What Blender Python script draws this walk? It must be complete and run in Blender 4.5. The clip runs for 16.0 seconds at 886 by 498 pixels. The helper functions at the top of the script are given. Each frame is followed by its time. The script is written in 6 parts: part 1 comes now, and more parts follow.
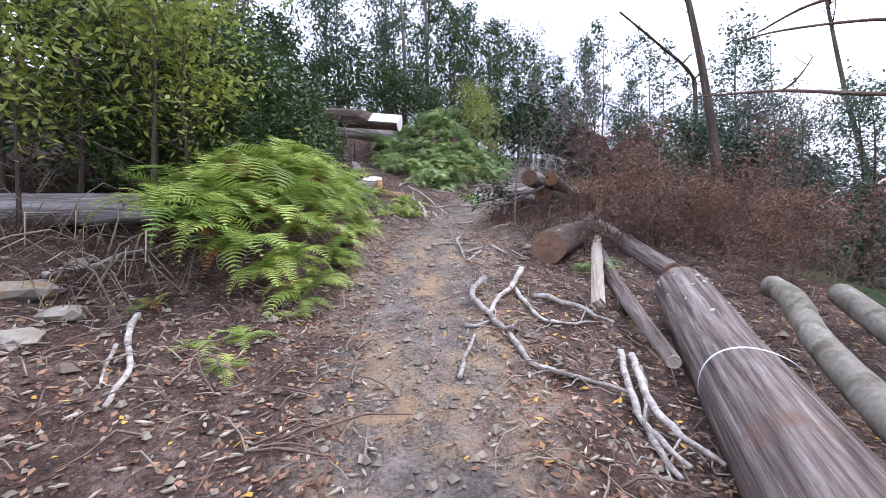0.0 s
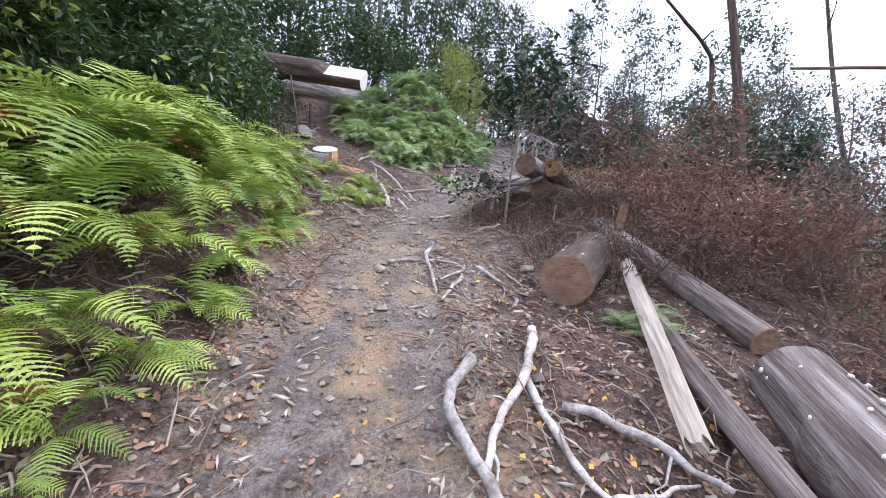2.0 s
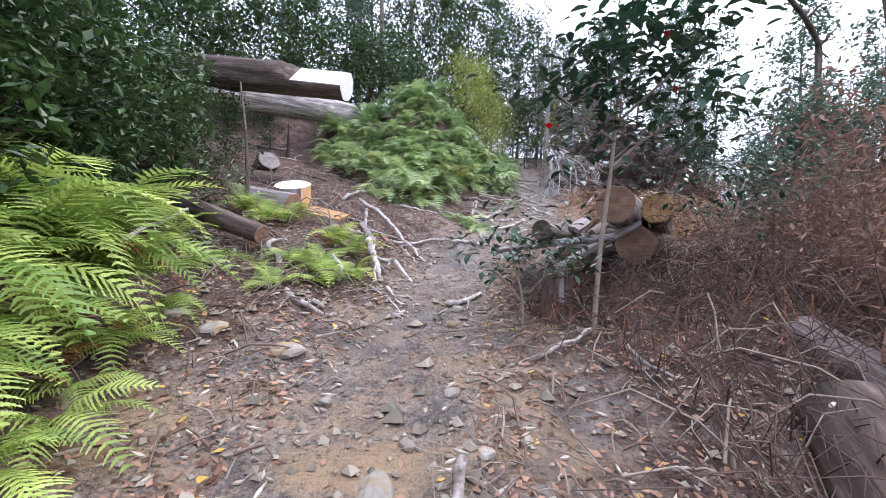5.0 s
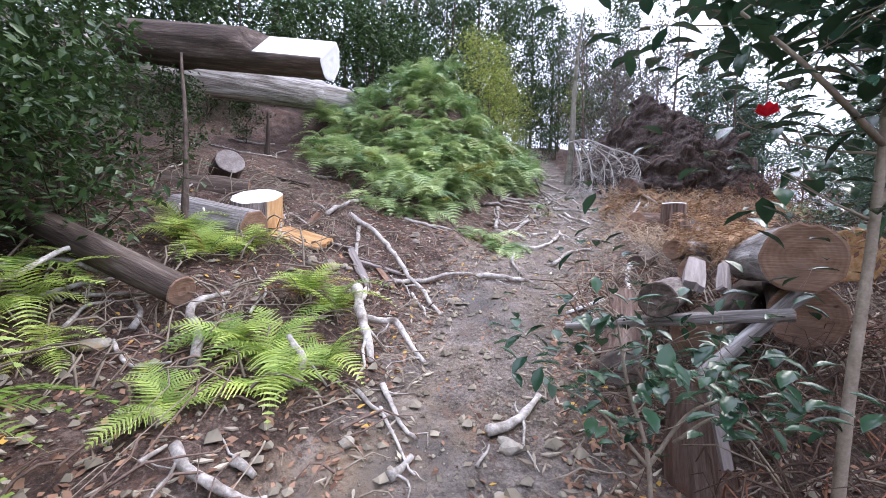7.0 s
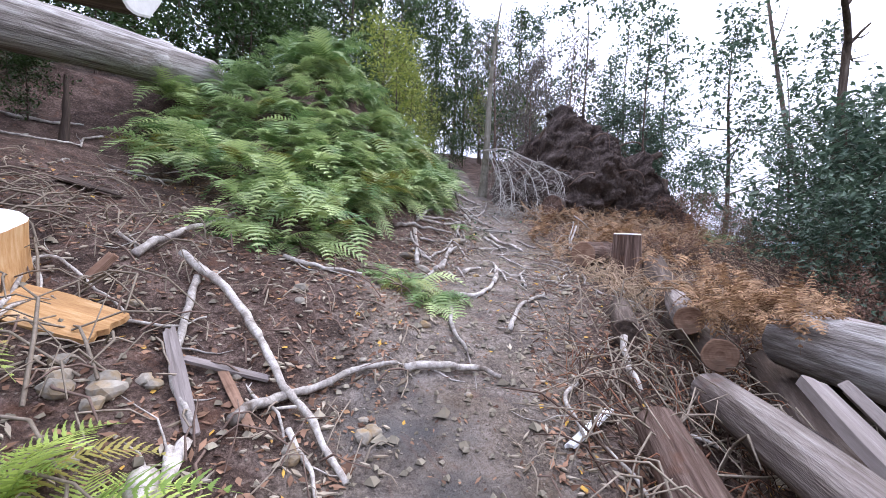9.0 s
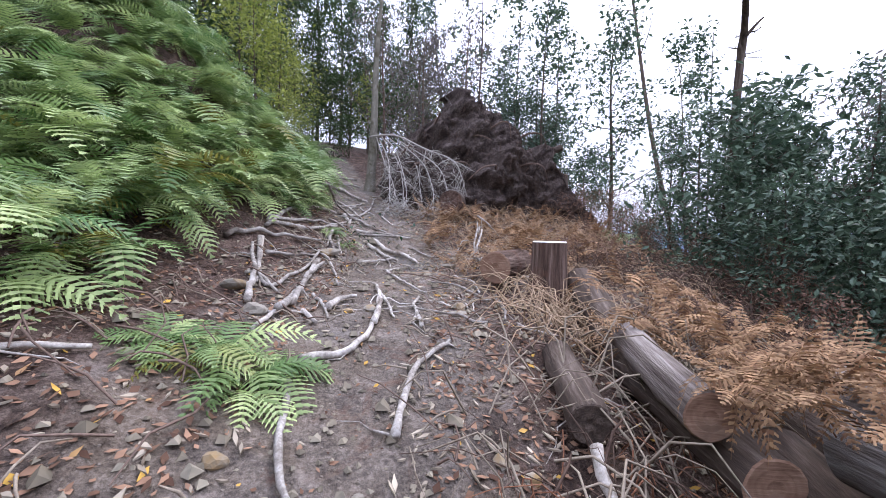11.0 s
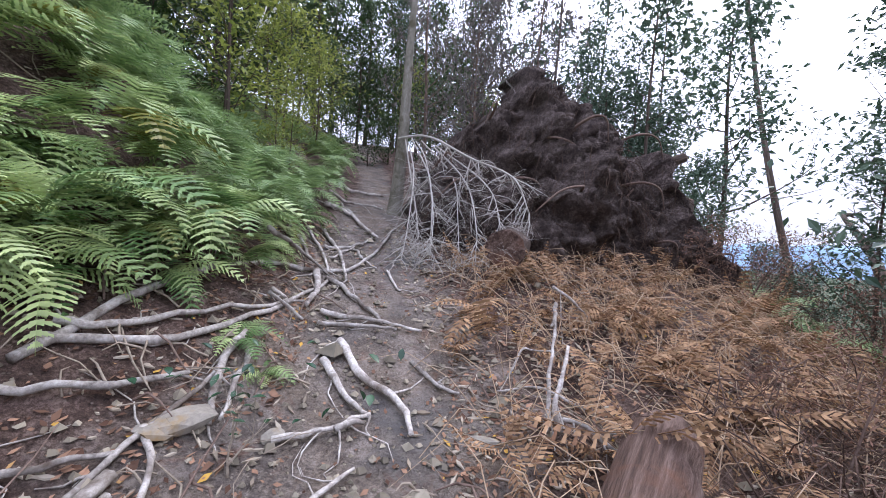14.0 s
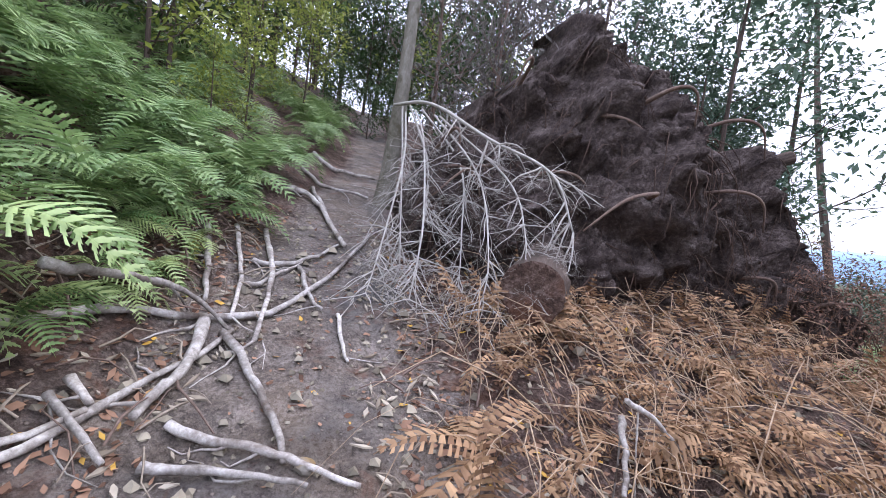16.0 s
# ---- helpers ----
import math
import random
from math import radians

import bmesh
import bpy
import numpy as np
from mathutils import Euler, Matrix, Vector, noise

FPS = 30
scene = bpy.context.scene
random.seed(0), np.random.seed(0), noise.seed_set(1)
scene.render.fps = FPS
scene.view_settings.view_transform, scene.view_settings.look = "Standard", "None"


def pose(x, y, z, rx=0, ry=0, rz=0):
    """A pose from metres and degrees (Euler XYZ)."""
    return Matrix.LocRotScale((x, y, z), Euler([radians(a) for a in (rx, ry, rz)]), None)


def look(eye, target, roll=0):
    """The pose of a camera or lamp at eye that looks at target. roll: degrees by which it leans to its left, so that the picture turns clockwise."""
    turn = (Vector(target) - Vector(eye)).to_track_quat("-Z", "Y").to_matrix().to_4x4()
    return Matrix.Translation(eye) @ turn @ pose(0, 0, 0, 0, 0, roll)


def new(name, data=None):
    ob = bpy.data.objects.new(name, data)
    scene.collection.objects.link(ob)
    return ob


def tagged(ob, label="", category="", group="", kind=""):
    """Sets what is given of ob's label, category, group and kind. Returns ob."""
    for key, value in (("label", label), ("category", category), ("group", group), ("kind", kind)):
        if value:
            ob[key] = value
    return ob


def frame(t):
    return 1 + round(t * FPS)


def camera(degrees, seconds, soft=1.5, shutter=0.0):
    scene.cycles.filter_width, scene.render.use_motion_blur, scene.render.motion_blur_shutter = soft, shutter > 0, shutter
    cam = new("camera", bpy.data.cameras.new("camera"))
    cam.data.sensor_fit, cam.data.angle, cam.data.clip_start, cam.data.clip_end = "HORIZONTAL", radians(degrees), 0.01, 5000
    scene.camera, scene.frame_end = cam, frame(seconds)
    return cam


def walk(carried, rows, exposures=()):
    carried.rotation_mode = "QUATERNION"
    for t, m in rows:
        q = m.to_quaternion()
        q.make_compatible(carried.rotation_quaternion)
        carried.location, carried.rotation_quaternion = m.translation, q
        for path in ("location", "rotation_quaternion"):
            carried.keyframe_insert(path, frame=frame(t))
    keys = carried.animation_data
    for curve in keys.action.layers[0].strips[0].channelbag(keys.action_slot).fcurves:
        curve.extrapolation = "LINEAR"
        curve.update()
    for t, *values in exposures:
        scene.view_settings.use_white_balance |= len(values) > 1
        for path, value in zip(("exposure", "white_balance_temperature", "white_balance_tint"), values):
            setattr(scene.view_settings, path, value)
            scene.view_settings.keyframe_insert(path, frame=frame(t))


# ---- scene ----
cam = camera(93.7, 16.0, soft=0.8)
PATH = [
    (0, (-0.012, -0.191, 1.519), (-0.016, 1.809, 1.507), -0.3),
    (0.5, (0.132, 0.449, 1.544), (0.321, 2.44, 1.509), 0.3),
    (1, (0.148, 0.971, 1.639), (0.295, 2.964, 1.556), 2.0),
    (1.5, (0.046, 1.411, 1.834), (0.192, 3.4, 1.679), 3.7),
    (2, (0.038, 1.887, 1.945), (0.187, 3.878, 1.818), 3.4),
    (2.5, (0.093, 2.457, 2.083), (0.119, 4.455, 1.992), 2.4),
    (3, (0.003, 2.891, 2.143), (-0.051, 4.89, 2.105), 0.7),
    (3.5, (-0.058, 3.391, 2.322), (-0.008, 5.39, 2.302), 1.3),
    (3.7, (-0.008, 3.583, 2.346), (0.099, 5.58, 2.334), 1.2),
    (5.8, (0.115, 5.61, 2.799), (0.128, 7.609, 2.725), 1.2),
    (6, (0.101, 5.799, 2.871), (0.093, 7.797, 2.781), 0.8),
    (6.5, (0.086, 6.084, 3.007), (0.064, 8.081, 2.913), -0.2),
    (7, (-0.011, 6.528, 3.027), (0.04, 8.526, 2.95), 1.4),
    (7.5, (-0.059, 6.849, 3.297), (0.197, 8.827, 3.156), 3.6),
    (8, (-0.073, 7.338, 3.258), (0.281, 9.304, 3.148), 2.6),
    (8.5, (-0.05, 7.823, 3.297), (0.308, 9.79, 3.229), 2.2),
    (9, (-0.045, 8.282, 3.41), (0.499, 10.206, 3.356), 2.3),
    (9.5, (0.056, 8.723, 3.389), (0.835, 10.564, 3.323), 4.8),
    (10, (0.249, 9.14, 3.506), (1.216, 10.888, 3.421), 2.1),
    (10.2, (0.306, 9.253, 3.505), (1.326, 10.972, 3.43), 1.0),
    (12.3, (1.391, 10.567, 3.92), (2.307, 12.344, 3.854), 3.1),
    (12.5, (1.475, 10.736, 3.979), (2.372, 12.522, 3.903), 3.1),
    (13, (1.788, 11.151, 4.016), (2.647, 12.956, 3.951), 2.1),
    (13.5, (2.028, 11.559, 4.087), (2.796, 13.405, 4.041), 2.0),
    (14, (2.189, 12.129, 4.24), (2.931, 13.985, 4.18), 3.8),
    (14.5, (2.336, 12.456, 4.363), (3.146, 14.282, 4.261), 4.1),
    (15, (2.582, 12.874, 4.456), (3.322, 14.728, 4.334), 2.6),
    (15.5, (2.729, 13.17, 4.46), (3.439, 15.037, 4.359), 3.5),
    (16, (2.873, 13.597, 4.562), (3.575, 15.462, 4.391), 7.9),
]
walk(cam, [(t, look(eye, target, roll)) for t, eye, target, roll in PATH],
     exposures=[(0.0, 0.36), (1.5, 0.45), (3.0, 0.6), (6.5, 0.72), (8.0, 0.5), (9.5, 0.48), (12.5, 0.3), (15.0, 0.45), (16.0, 0.58)])

# ---- world, sun, exposure ----
world = bpy.data.worlds.new("overcast_sky")
scene.world = world
world.use_nodes = True
wn, wl = world.node_tree.nodes, world.node_tree.links
sky = wn.new("ShaderNodeTexSky")
sky.sky_type, sky.sun_disc = "NISHITA", False
sky.sun_elevation, sky.sun_rotation = radians(48), radians(60)
sky.air_density, sky.dust_density = 1.0, 6.0
SKY_STRENGTH = 0.11
veil = wn.new("ShaderNodeMixRGB")
veil.inputs["Fac"].default_value = 0.8
veil.inputs["Color2"].default_value = (13.2, 14.1, 18.9, 1)
wl.new(sky.outputs["Color"], veil.inputs["Color1"])
# an overcast sky is about three times as bright overhead as at the horizon
aim, split, rise, dome = (wn.new("ShaderNode" + k) for k in ("TexCoord", "SeparateXYZ", "MapRange", "MixRGB"))
wl.new(aim.outputs["Generated"], split.inputs["Vector"])
wl.new(split.outputs["Z"], rise.inputs["Value"])
for socket, value in (("From Min", 0.0), ("From Max", 1.0), ("To Min", 0.54), ("To Max", 1.9)):
    rise.inputs[socket].default_value = value
dome.blend_type = "MULTIPLY"
dome.inputs["Fac"].default_value = 1.0
wl.new(veil.outputs["Color"], dome.inputs["Color1"])
wl.new(rise.outputs["Result"], dome.inputs["Color2"])
wl.new(dome.outputs["Color"], wn["Background"].inputs["Color"])
wn["Background"].inputs["Strength"].default_value = SKY_STRENGTH
sun = new("sun", bpy.data.lights.new("sun", "SUN"))
sun.data.energy, sun.data.angle, sun.data.color = 1.0, radians(25), (1.0, 0.98, 0.96)
sun.matrix_world = look((10, 6, 13), (0, 0, 0))


# ---- materials ----
def nodes_of(name):
    m = bpy.data.materials.new(name)
    m.use_nodes = True
    return m, m.node_tree.nodes, m.node_tree.links, m.node_tree.nodes["Principled BSDF"]


def ramp_of(n, stops):
    r = n.new("ShaderNodeValToRGB")
    while len(r.color_ramp.elements) < len(stops):
        r.color_ramp.elements.new(0.5)
    for e, (p, c) in zip(r.color_ramp.elements, stops):
        e.position, e.color = p, (*c, 1)
    return r


def coords(n, l, scale=(1, 1, 1), world_space=False):
    tc = n.new("ShaderNodeTexCoord")
    mp = n.new("ShaderNodeMapping")
    mp.inputs["Scale"].default_value = scale
    if world_space:
        geo = n.new("ShaderNodeNewGeometry")
        l.new(geo.outputs["Position"], mp.inputs["Vector"])
    else:
        l.new(tc.outputs["Object"], mp.inputs["Vector"])
    return mp.outputs["Vector"]


def noise_of(n, l, vec, scale, detail=6, rough=0.6, distort=0.0):
    t = n.new("ShaderNodeTexNoise")
    t.inputs["Scale"].default_value, t.inputs["Detail"].default_value = scale, detail
    t.inputs["Roughness"].default_value, t.inputs["Distortion"].default_value = rough, distort
    l.new(vec, t.inputs["Vector"])
    return t.outputs["Fac"]


def mix_of(n, l, fac, a, b, blend="MIX"):
    m = n.new("ShaderNodeMixRGB")
    m.blend_type = blend
    for socket, value in (("Fac", fac), ("Color1", a), ("Color2", b)):
        if isinstance(value, (int, float)):
            m.inputs[socket].default_value = value
        elif isinstance(value, tuple):
            m.inputs[socket].default_value = (*value, 1)
        else:
            l.new(value, m.inputs[socket])
    return m.outputs["Color"]


def bump_of(n, l, bsdf, height, strength, distance):
    b = n.new("ShaderNodeBump")
    b.inputs["Strength"].default_value, b.inputs["Distance"].default_value = strength, distance
    l.new(height, b.inputs["Height"])
    l.new(b.outputs["Normal"], bsdf.inputs["Normal"])


def surface(name, stops, scale=6.0, stretch=(1, 1, 1), rough=0.85, bump=0.5, depth=0.01, tint=None, tint_scale=1.2,
            fine=5.0, random_shade=0.0, world_space=False, tint_at=(0.5, 0.65)):
    """A rough natural surface: two scales of noise, an optional second colour in patches, fine relief."""
    m, n, l, b = nodes_of(name)
    v = coords(n, l, stretch, world_space)
    v2 = coords(n, l, (1, 1, 1), world_space)
    big, small = noise_of(n, l, v, scale, 8, 0.65, 0.3), noise_of(n, l, v, scale * fine, 6, 0.7)
    col = ramp_of(n, stops)
    l.new(mix_of(n, l, 0.45, big, small), col.inputs["Fac"])
    out = col.outputs["Color"]
    if tint:
        mask = ramp_of(n, [(tint_at[0], (0, 0, 0)), (tint_at[1], (1, 1, 1))])
        l.new(noise_of(n, l, v2, tint_scale, 5, 0.6), mask.inputs["Fac"])
        out = mix_of(n, l, mask.outputs["Color"], out, tint)
    if random_shade:
        info = n.new("ShaderNodeObjectInfo")
        shade = ramp_of(n, [(0.0, (1 - random_shade,) * 3), (1.0, (1 + random_shade,) * 3)])
        l.new(info.outputs["Random"], shade.inputs["Fac"])
        out = mix_of(n, l, 1.0, out, shade.outputs["Color"], "MULTIPLY")
    l.new(out, b.inputs["Base Color"])
    b.inputs["Roughness"].default_value = rough
    b.inputs["Specular IOR Level"].default_value = 0.12
    bump_of(n, l, b, mix_of(n, l, 0.5, big, small), bump, depth)
    return m


def foliage(name, dark, light, rough=0.45, through_light=0.35, per_object=False, old=None, old_share=0.1):
    """Leaves: colour varied leaf by leaf, some light passing through."""
    m, n, l, b = nodes_of(name)
    if per_object:
        rnd = n.new("ShaderNodeObjectInfo").outputs["Random"]
    else:
        rnd = n.new("ShaderNodeNewGeometry").outputs["Random Per Island"]
    stops = [(0.0, dark), (1.0 - old_share if old else 1.0, light)]
    if old:
        stops += [(1.0 - old_share * 0.7, old)]
    col = ramp_of(n, stops)
    v = coords(n, l, world_space=True)
    patch = noise_of(n, l, v, 1.3, 4, 0.6)
    l.new(mix_of(n, l, 0.35, rnd, patch) if not old else rnd, col.inputs["Fac"])
    shade = ramp_of(n, [(0.3, (0.7, 0.72, 0.7)), (0.7, (1.2, 1.18, 1.1))])
    l.new(noise_of(n, l, v, 9.0, 3, 0.6), shade.inputs["Fac"])
    out = mix_of(n, l, 1.0, col.outputs["Color"], shade.outputs["Color"], "MULTIPLY")
    l.new(out, b.inputs["Base Color"])
    b.inputs["Roughness"].default_value = rough
    b.inputs["Specular IOR Level"].default_value = 0.1 if rough > 0.6 else 0.3
    if through_light:
        tr = n.new("ShaderNodeBsdfTranslucent")
        l.new(out, tr.inputs["Color"])
        mx = n.new("ShaderNodeMixShader")
        mx.inputs["Fac"].default_value = through_light
        l.new(b.outputs["BSDF"], mx.inputs[1])
        l.new(tr.outputs["BSDF"], mx.inputs[2])
        l.new(mx.outputs["Shader"], n["Material Output"].inputs["Surface"])
    return m


def ground_material():
    """Trodden tan and ochre earth on the path (the mesh's "worn" layer), dark reddish humus beside it, small stones in the relief."""
    m, n, l, b = nodes_of("earth")
    v = coords(n, l, world_space=True)
    large, mid = noise_of(n, l, v, 0.9, 6, 0.6, 0.4), noise_of(n, l, v, 4.5, 8, 0.7, 0.2)
    fine = noise_of(n, l, v, 42.0, 6, 0.8)
    both = mix_of(n, l, 0.55, mid, fine)
    tan = ramp_of(n, [(0.37, (0.048, 0.038, 0.033)), (0.5, (0.165, 0.137, 0.118)), (0.63, (0.36, 0.31, 0.275))])
    humus = ramp_of(n, [(0.38, (0.022, 0.015, 0.013)), (0.5, (0.092, 0.06, 0.048)), (0.62, (0.26, 0.185, 0.155))])
    l.new(both, tan.inputs["Fac"])
    l.new(both, humus.inputs["Fac"])
    out = tan.outputs["Color"]
    ochre = ramp_of(n, [(0.46, (0, 0, 0)), (0.60, (0.9, 0.9, 0.9))])
    l.new(mix_of(n, l, 0.35, noise_of(n, l, v, 1.7, 5, 0.65, 0.6), fine), ochre.inputs["Fac"])
    place = n.new("ShaderNodeSeparateXYZ")
    l.new(v, place.inputs["Vector"])
    lower = n.new("ShaderNodeMapRange")
    for socket, value in (("From Min", 7.2), ("From Max", 9.4), ("To Min", 1.0), ("To Max", 0.18)):
        lower.inputs[socket].default_value = value
    l.new(place.outputs["Y"], lower.inputs["Value"])
    share = mix_of(n, l, 1.0, ochre.outputs["Color"], lower.outputs["Result"], "MULTIPLY")
    out = mix_of(n, l, share, out, (0.40, 0.275, 0.16))
    grey = ramp_of(n, [(0.52, (0, 0, 0)), (0.64, (0.8, 0.8, 0.8))])
    l.new(mix_of(n, l, 0.3, large, fine), grey.inputs["Fac"])
    out = mix_of(n, l, grey.outputs["Color"], out, (0.10, 0.098, 0.098))
    worn = n.new("ShaderNodeAttribute")
    worn.attribute_name = "worn"
    edge = ramp_of(n, [(0.40, (0, 0, 0)), (0.60, (1, 1, 1))])
    l.new(mix_of(n, l, 0.45, worn.outputs["Fac"], mid), edge.inputs["Fac"])
    out = mix_of(n, l, edge.outputs["Color"], humus.outputs["Color"], out)
    red = ramp_of(n, [(0.56, (0, 0, 0)), (0.70, (0.6, 0.6, 0.6))])
    l.new(noise_of(n, l, v, 2.6, 7, 0.7, 1.0), red.inputs["Fac"])
    out = mix_of(n, l, red.outputs["Color"], out, (0.20, 0.095, 0.06))
    grown = n.new("ShaderNodeAttribute")
    grown.attribute_name = "grown"
    sward = ramp_of(n, [(0.4, (0.015, 0.025, 0.012)), (0.55, (0.05, 0.075, 0.03)), (0.7, (0.11, 0.13, 0.05))])
    l.new(mix_of(n, l, 0.6, large, fine), sward.inputs["Fac"])
    out = mix_of(n, l, grown.outputs["Fac"], out, sward.outputs["Color"])
    spots = n.new("ShaderNodeTexVoronoi")
    spots.inputs["Scale"].default_value = 26
    l.new(v, spots.inputs["Vector"])
    dots = ramp_of(n, [(0.10, (1, 1, 1)), (0.22, (0, 0, 0))])
    l.new(spots.outputs["Distance"], dots.inputs["Fac"])
    bits = mix_of(n, l, 1.0, dots.outputs["Color"], spots.outputs["Color"], "MULTIPLY")
    out = mix_of(n, l, bits, out, (0.36, 0.30, 0.25))
    l.new(out, b.inputs["Base Color"])
    b.inputs["Roughness"].default_value = 0.75
    b.inputs["Specular IOR Level"].default_value = 0.12
    bump_of(n, l, b, mix_of(n, l, 0.25, both, dots.outputs["Color"]), 1.0, 0.06)
    return m


EARTH = ground_material()
CEDAR_BARK = surface("cedar_bark", [(0.36, (0.04, 0.03, 0.026)), (0.48, (0.15, 0.12, 0.105)), (0.56, (0.26, 0.22, 0.20)), (0.70, (0.46, 0.42, 0.39))], 11, (1, 1, 0.055), bump=1.0, depth=0.05, tint=(0.17, 0.10, 0.075), tint_scale=2.0, fine=3.0, tint_at=(0.56, 0.72))
DARK_BARK = surface("dark_bark", [(0.34, (0.03, 0.024, 0.02)), (0.52, (0.095, 0.07, 0.057)), (0.68, (0.23, 0.185, 0.155))], 10, (1, 1, 0.1), bump=1.0, depth=0.03, fine=3.0)
RED_BARK = surface("reddish_bark", [(0.36, (0.03, 0.02, 0.016)), (0.48, (0.11, 0.07, 0.055)), (0.58, (0.20, 0.14, 0.115)), (0.70, (0.34, 0.27, 0.235))], 11, (1, 1, 0.06), bump=1.0, depth=0.06, tint=(0.16, 0.075, 0.045), tint_scale=2.5, fine=3.0, tint_at=(0.5, 0.68))
WEATHERED = surface("weathered_split_wood", [(0.25, (0.10, 0.08, 0.07)), (0.5, (0.24, 0.205, 0.19)), (0.8, (0.46, 0.42, 0.41))], 9, (1, 1, 0.08), rough=0.8, bump=0.9, depth=0.012)
GREY_BARK = surface("grey_cedar_bark", [(0.36, (0.06, 0.05, 0.045)), (0.47, (0.22, 0.195, 0.18)), (0.55, (0.40, 0.375, 0.36)), (0.67, (0.60, 0.585, 0.57))], 11, (1, 1, 0.06), bump=1.0, depth=0.05, tint=(0.20, 0.135, 0.10), tint_scale=1.6, fine=3.0, tint_at=(0.58, 0.72))
PALE_BARK = surface("pale_bark", [(0.3, (0.09, 0.08, 0.06)), (0.55, (0.22, 0.20, 0.165)), (0.75, (0.38, 0.36, 0.32))], 7, (1, 1, 0.4), bump=0.5, depth=0.01, tint=(0.10, 0.09, 0.06), tint_scale=5)
GREY_WOOD = surface("weathered_root_wood", [(0.32, (0.12, 0.10, 0.088)), (0.48, (0.34, 0.305, 0.27)), (0.66, (0.64, 0.60, 0.56))], 10, (1, 1, 1), bump=0.7, depth=0.008, tint=(0.09, 0.065, 0.05), tint_scale=4, random_shade=0.25, world_space=True, tint_at=(0.52, 0.7))
TWIG_WOOD = surface("dry_twig_wood", [(0.3, (0.12, 0.09, 0.065)), (0.6, (0.30, 0.25, 0.195)), (0.8, (0.46, 0.42, 0.36))], 12, bump=0.3, depth=0.004, random_shade=0.2, world_space=True)
BROWN_TWIG = surface("brown_twig_wood", [(0.3, (0.07, 0.05, 0.042)), (0.55, (0.18, 0.125, 0.10)), (0.8, (0.36, 0.28, 0.235))], 12, bump=0.3, depth=0.004, world_space=True)


def ringed(name, stops, mottle):
    """Sawn wood: growth rings round the trunk's axis, radial checks and saw marks."""
    m, n, l, b = nodes_of(name)
    v = coords(n, l)
    w = n.new("ShaderNodeTexWave")
    w.wave_type, w.rings_direction = "RINGS", "Z"
    w.inputs["Scale"].default_value, w.inputs["Distortion"].default_value, w.inputs["Detail"].default_value = 14, 2.2, 3
    l.new(v, w.inputs["Vector"])
    rough = noise_of(n, l, v, 7, 6, 0.65)
    saw = noise_of(n, l, coords(n, l, (3, 60, 3)), 2.0, 3, 0.6)
    col = ramp_of(n, stops)
    l.new(mix_of(n, l, 0.035, mix_of(n, l, 0.4, rough, saw), w.outputs["Fac"]), col.inputs["Fac"])
    mask = ramp_of(n, [(0.52, (0, 0, 0)), (0.66, (0.8, 0.8, 0.8))])
    l.new(noise_of(n, l, v, 3.5, 5, 0.6), mask.inputs["Fac"])
    l.new(mix_of(n, l, mask.outputs["Color"], col.outputs["Color"], mottle), b.inputs["Base Color"])
    b.inputs["Roughness"].default_value = 0.8
    b.inputs["Specular IOR Level"].default_value = 0.12
    bump_of(n, l, b, saw, 0.4, 0.006)
    return m


CUT_BROWN = ringed("weathered_cut_wood", [(0.3, (0.10, 0.055, 0.036)), (0.5, (0.24, 0.145, 0.10)), (0.7, (0.40, 0.28, 0.21))], (0.13, 0.085, 0.06))
STRAW = surface("dry_straw", [(0.3, (0.20, 0.12, 0.075)), (0.55, (0.42, 0.31, 0.21)), (0.8, (0.64, 0.54, 0.42))], 12, bump=0.2, depth=0.003, world_space=True)
LITTER_TWIG = surface("rusty_twig", [(0.3, (0.10, 0.04, 0.025)), (0.55, (0.26, 0.125, 0.075)), (0.8, (0.42, 0.25, 0.16))], 12, bump=0.2, depth=0.003, world_space=True)
DARK_TWIG = surface("dark_twig_wood", [(0.3, (0.03, 0.02, 0.016)), (0.55, (0.10, 0.065, 0.05)), (0.8, (0.24, 0.175, 0.14))], 12, bump=0.3, depth=0.004, world_space=True)
BLEACHED = surface("bleached_twig_wood", [(0.3, (0.24, 0.21, 0.18)), (0.55, (0.46, 0.43, 0.39)), (0.8, (0.66, 0.64, 0.60))], 12, bump=0.2, depth=0.003, world_space=True)
CUT_PALE = surface("fresh_pale_cut_wood", [(0.25, (0.56, 0.55, 0.53)), (0.6, (0.74, 0.74, 0.73)), (0.85, (0.84, 0.84, 0.84))], 6, (1, 1, 0.3), rough=0.6, bump=0.2, depth=0.003)
SPLIT_WOOD = surface("split_orange_wood", [(0.3, (0.20, 0.09, 0.04)), (0.48, (0.44, 0.25, 0.11)), (0.66, (0.64, 0.46, 0.27))], 8, (1, 1, 0.1), rough=0.7, bump=0.8, depth=0.012)
GREY_SPLIT = surface("grey_split_wood", [(0.25, (0.16, 0.12, 0.09)), (0.5, (0.42, 0.36, 0.29)), (0.8, (0.66, 0.60, 0.52))], 9, (1, 1, 0.08), rough=0.8, bump=0.9, depth=0.012)
ROOT_EARTH = surface("dark_root_earth", [(0.34, (0.024, 0.018, 0.016)), (0.5, (0.082, 0.061, 0.054)), (0.66, (0.21, 0.17, 0.15))], 6, bump=1.0, depth=0.08, fine=6)
STONE = surface("field_stone", [(0.3, (0.16, 0.14, 0.115)), (0.55, (0.30, 0.27, 0.225)), (0.8, (0.42, 0.385, 0.33))], 9, bump=0.5, depth=0.01, tint=(0.28, 0.19, 0.095), tint_scale=6, random_shade=0.2, world_space=True)
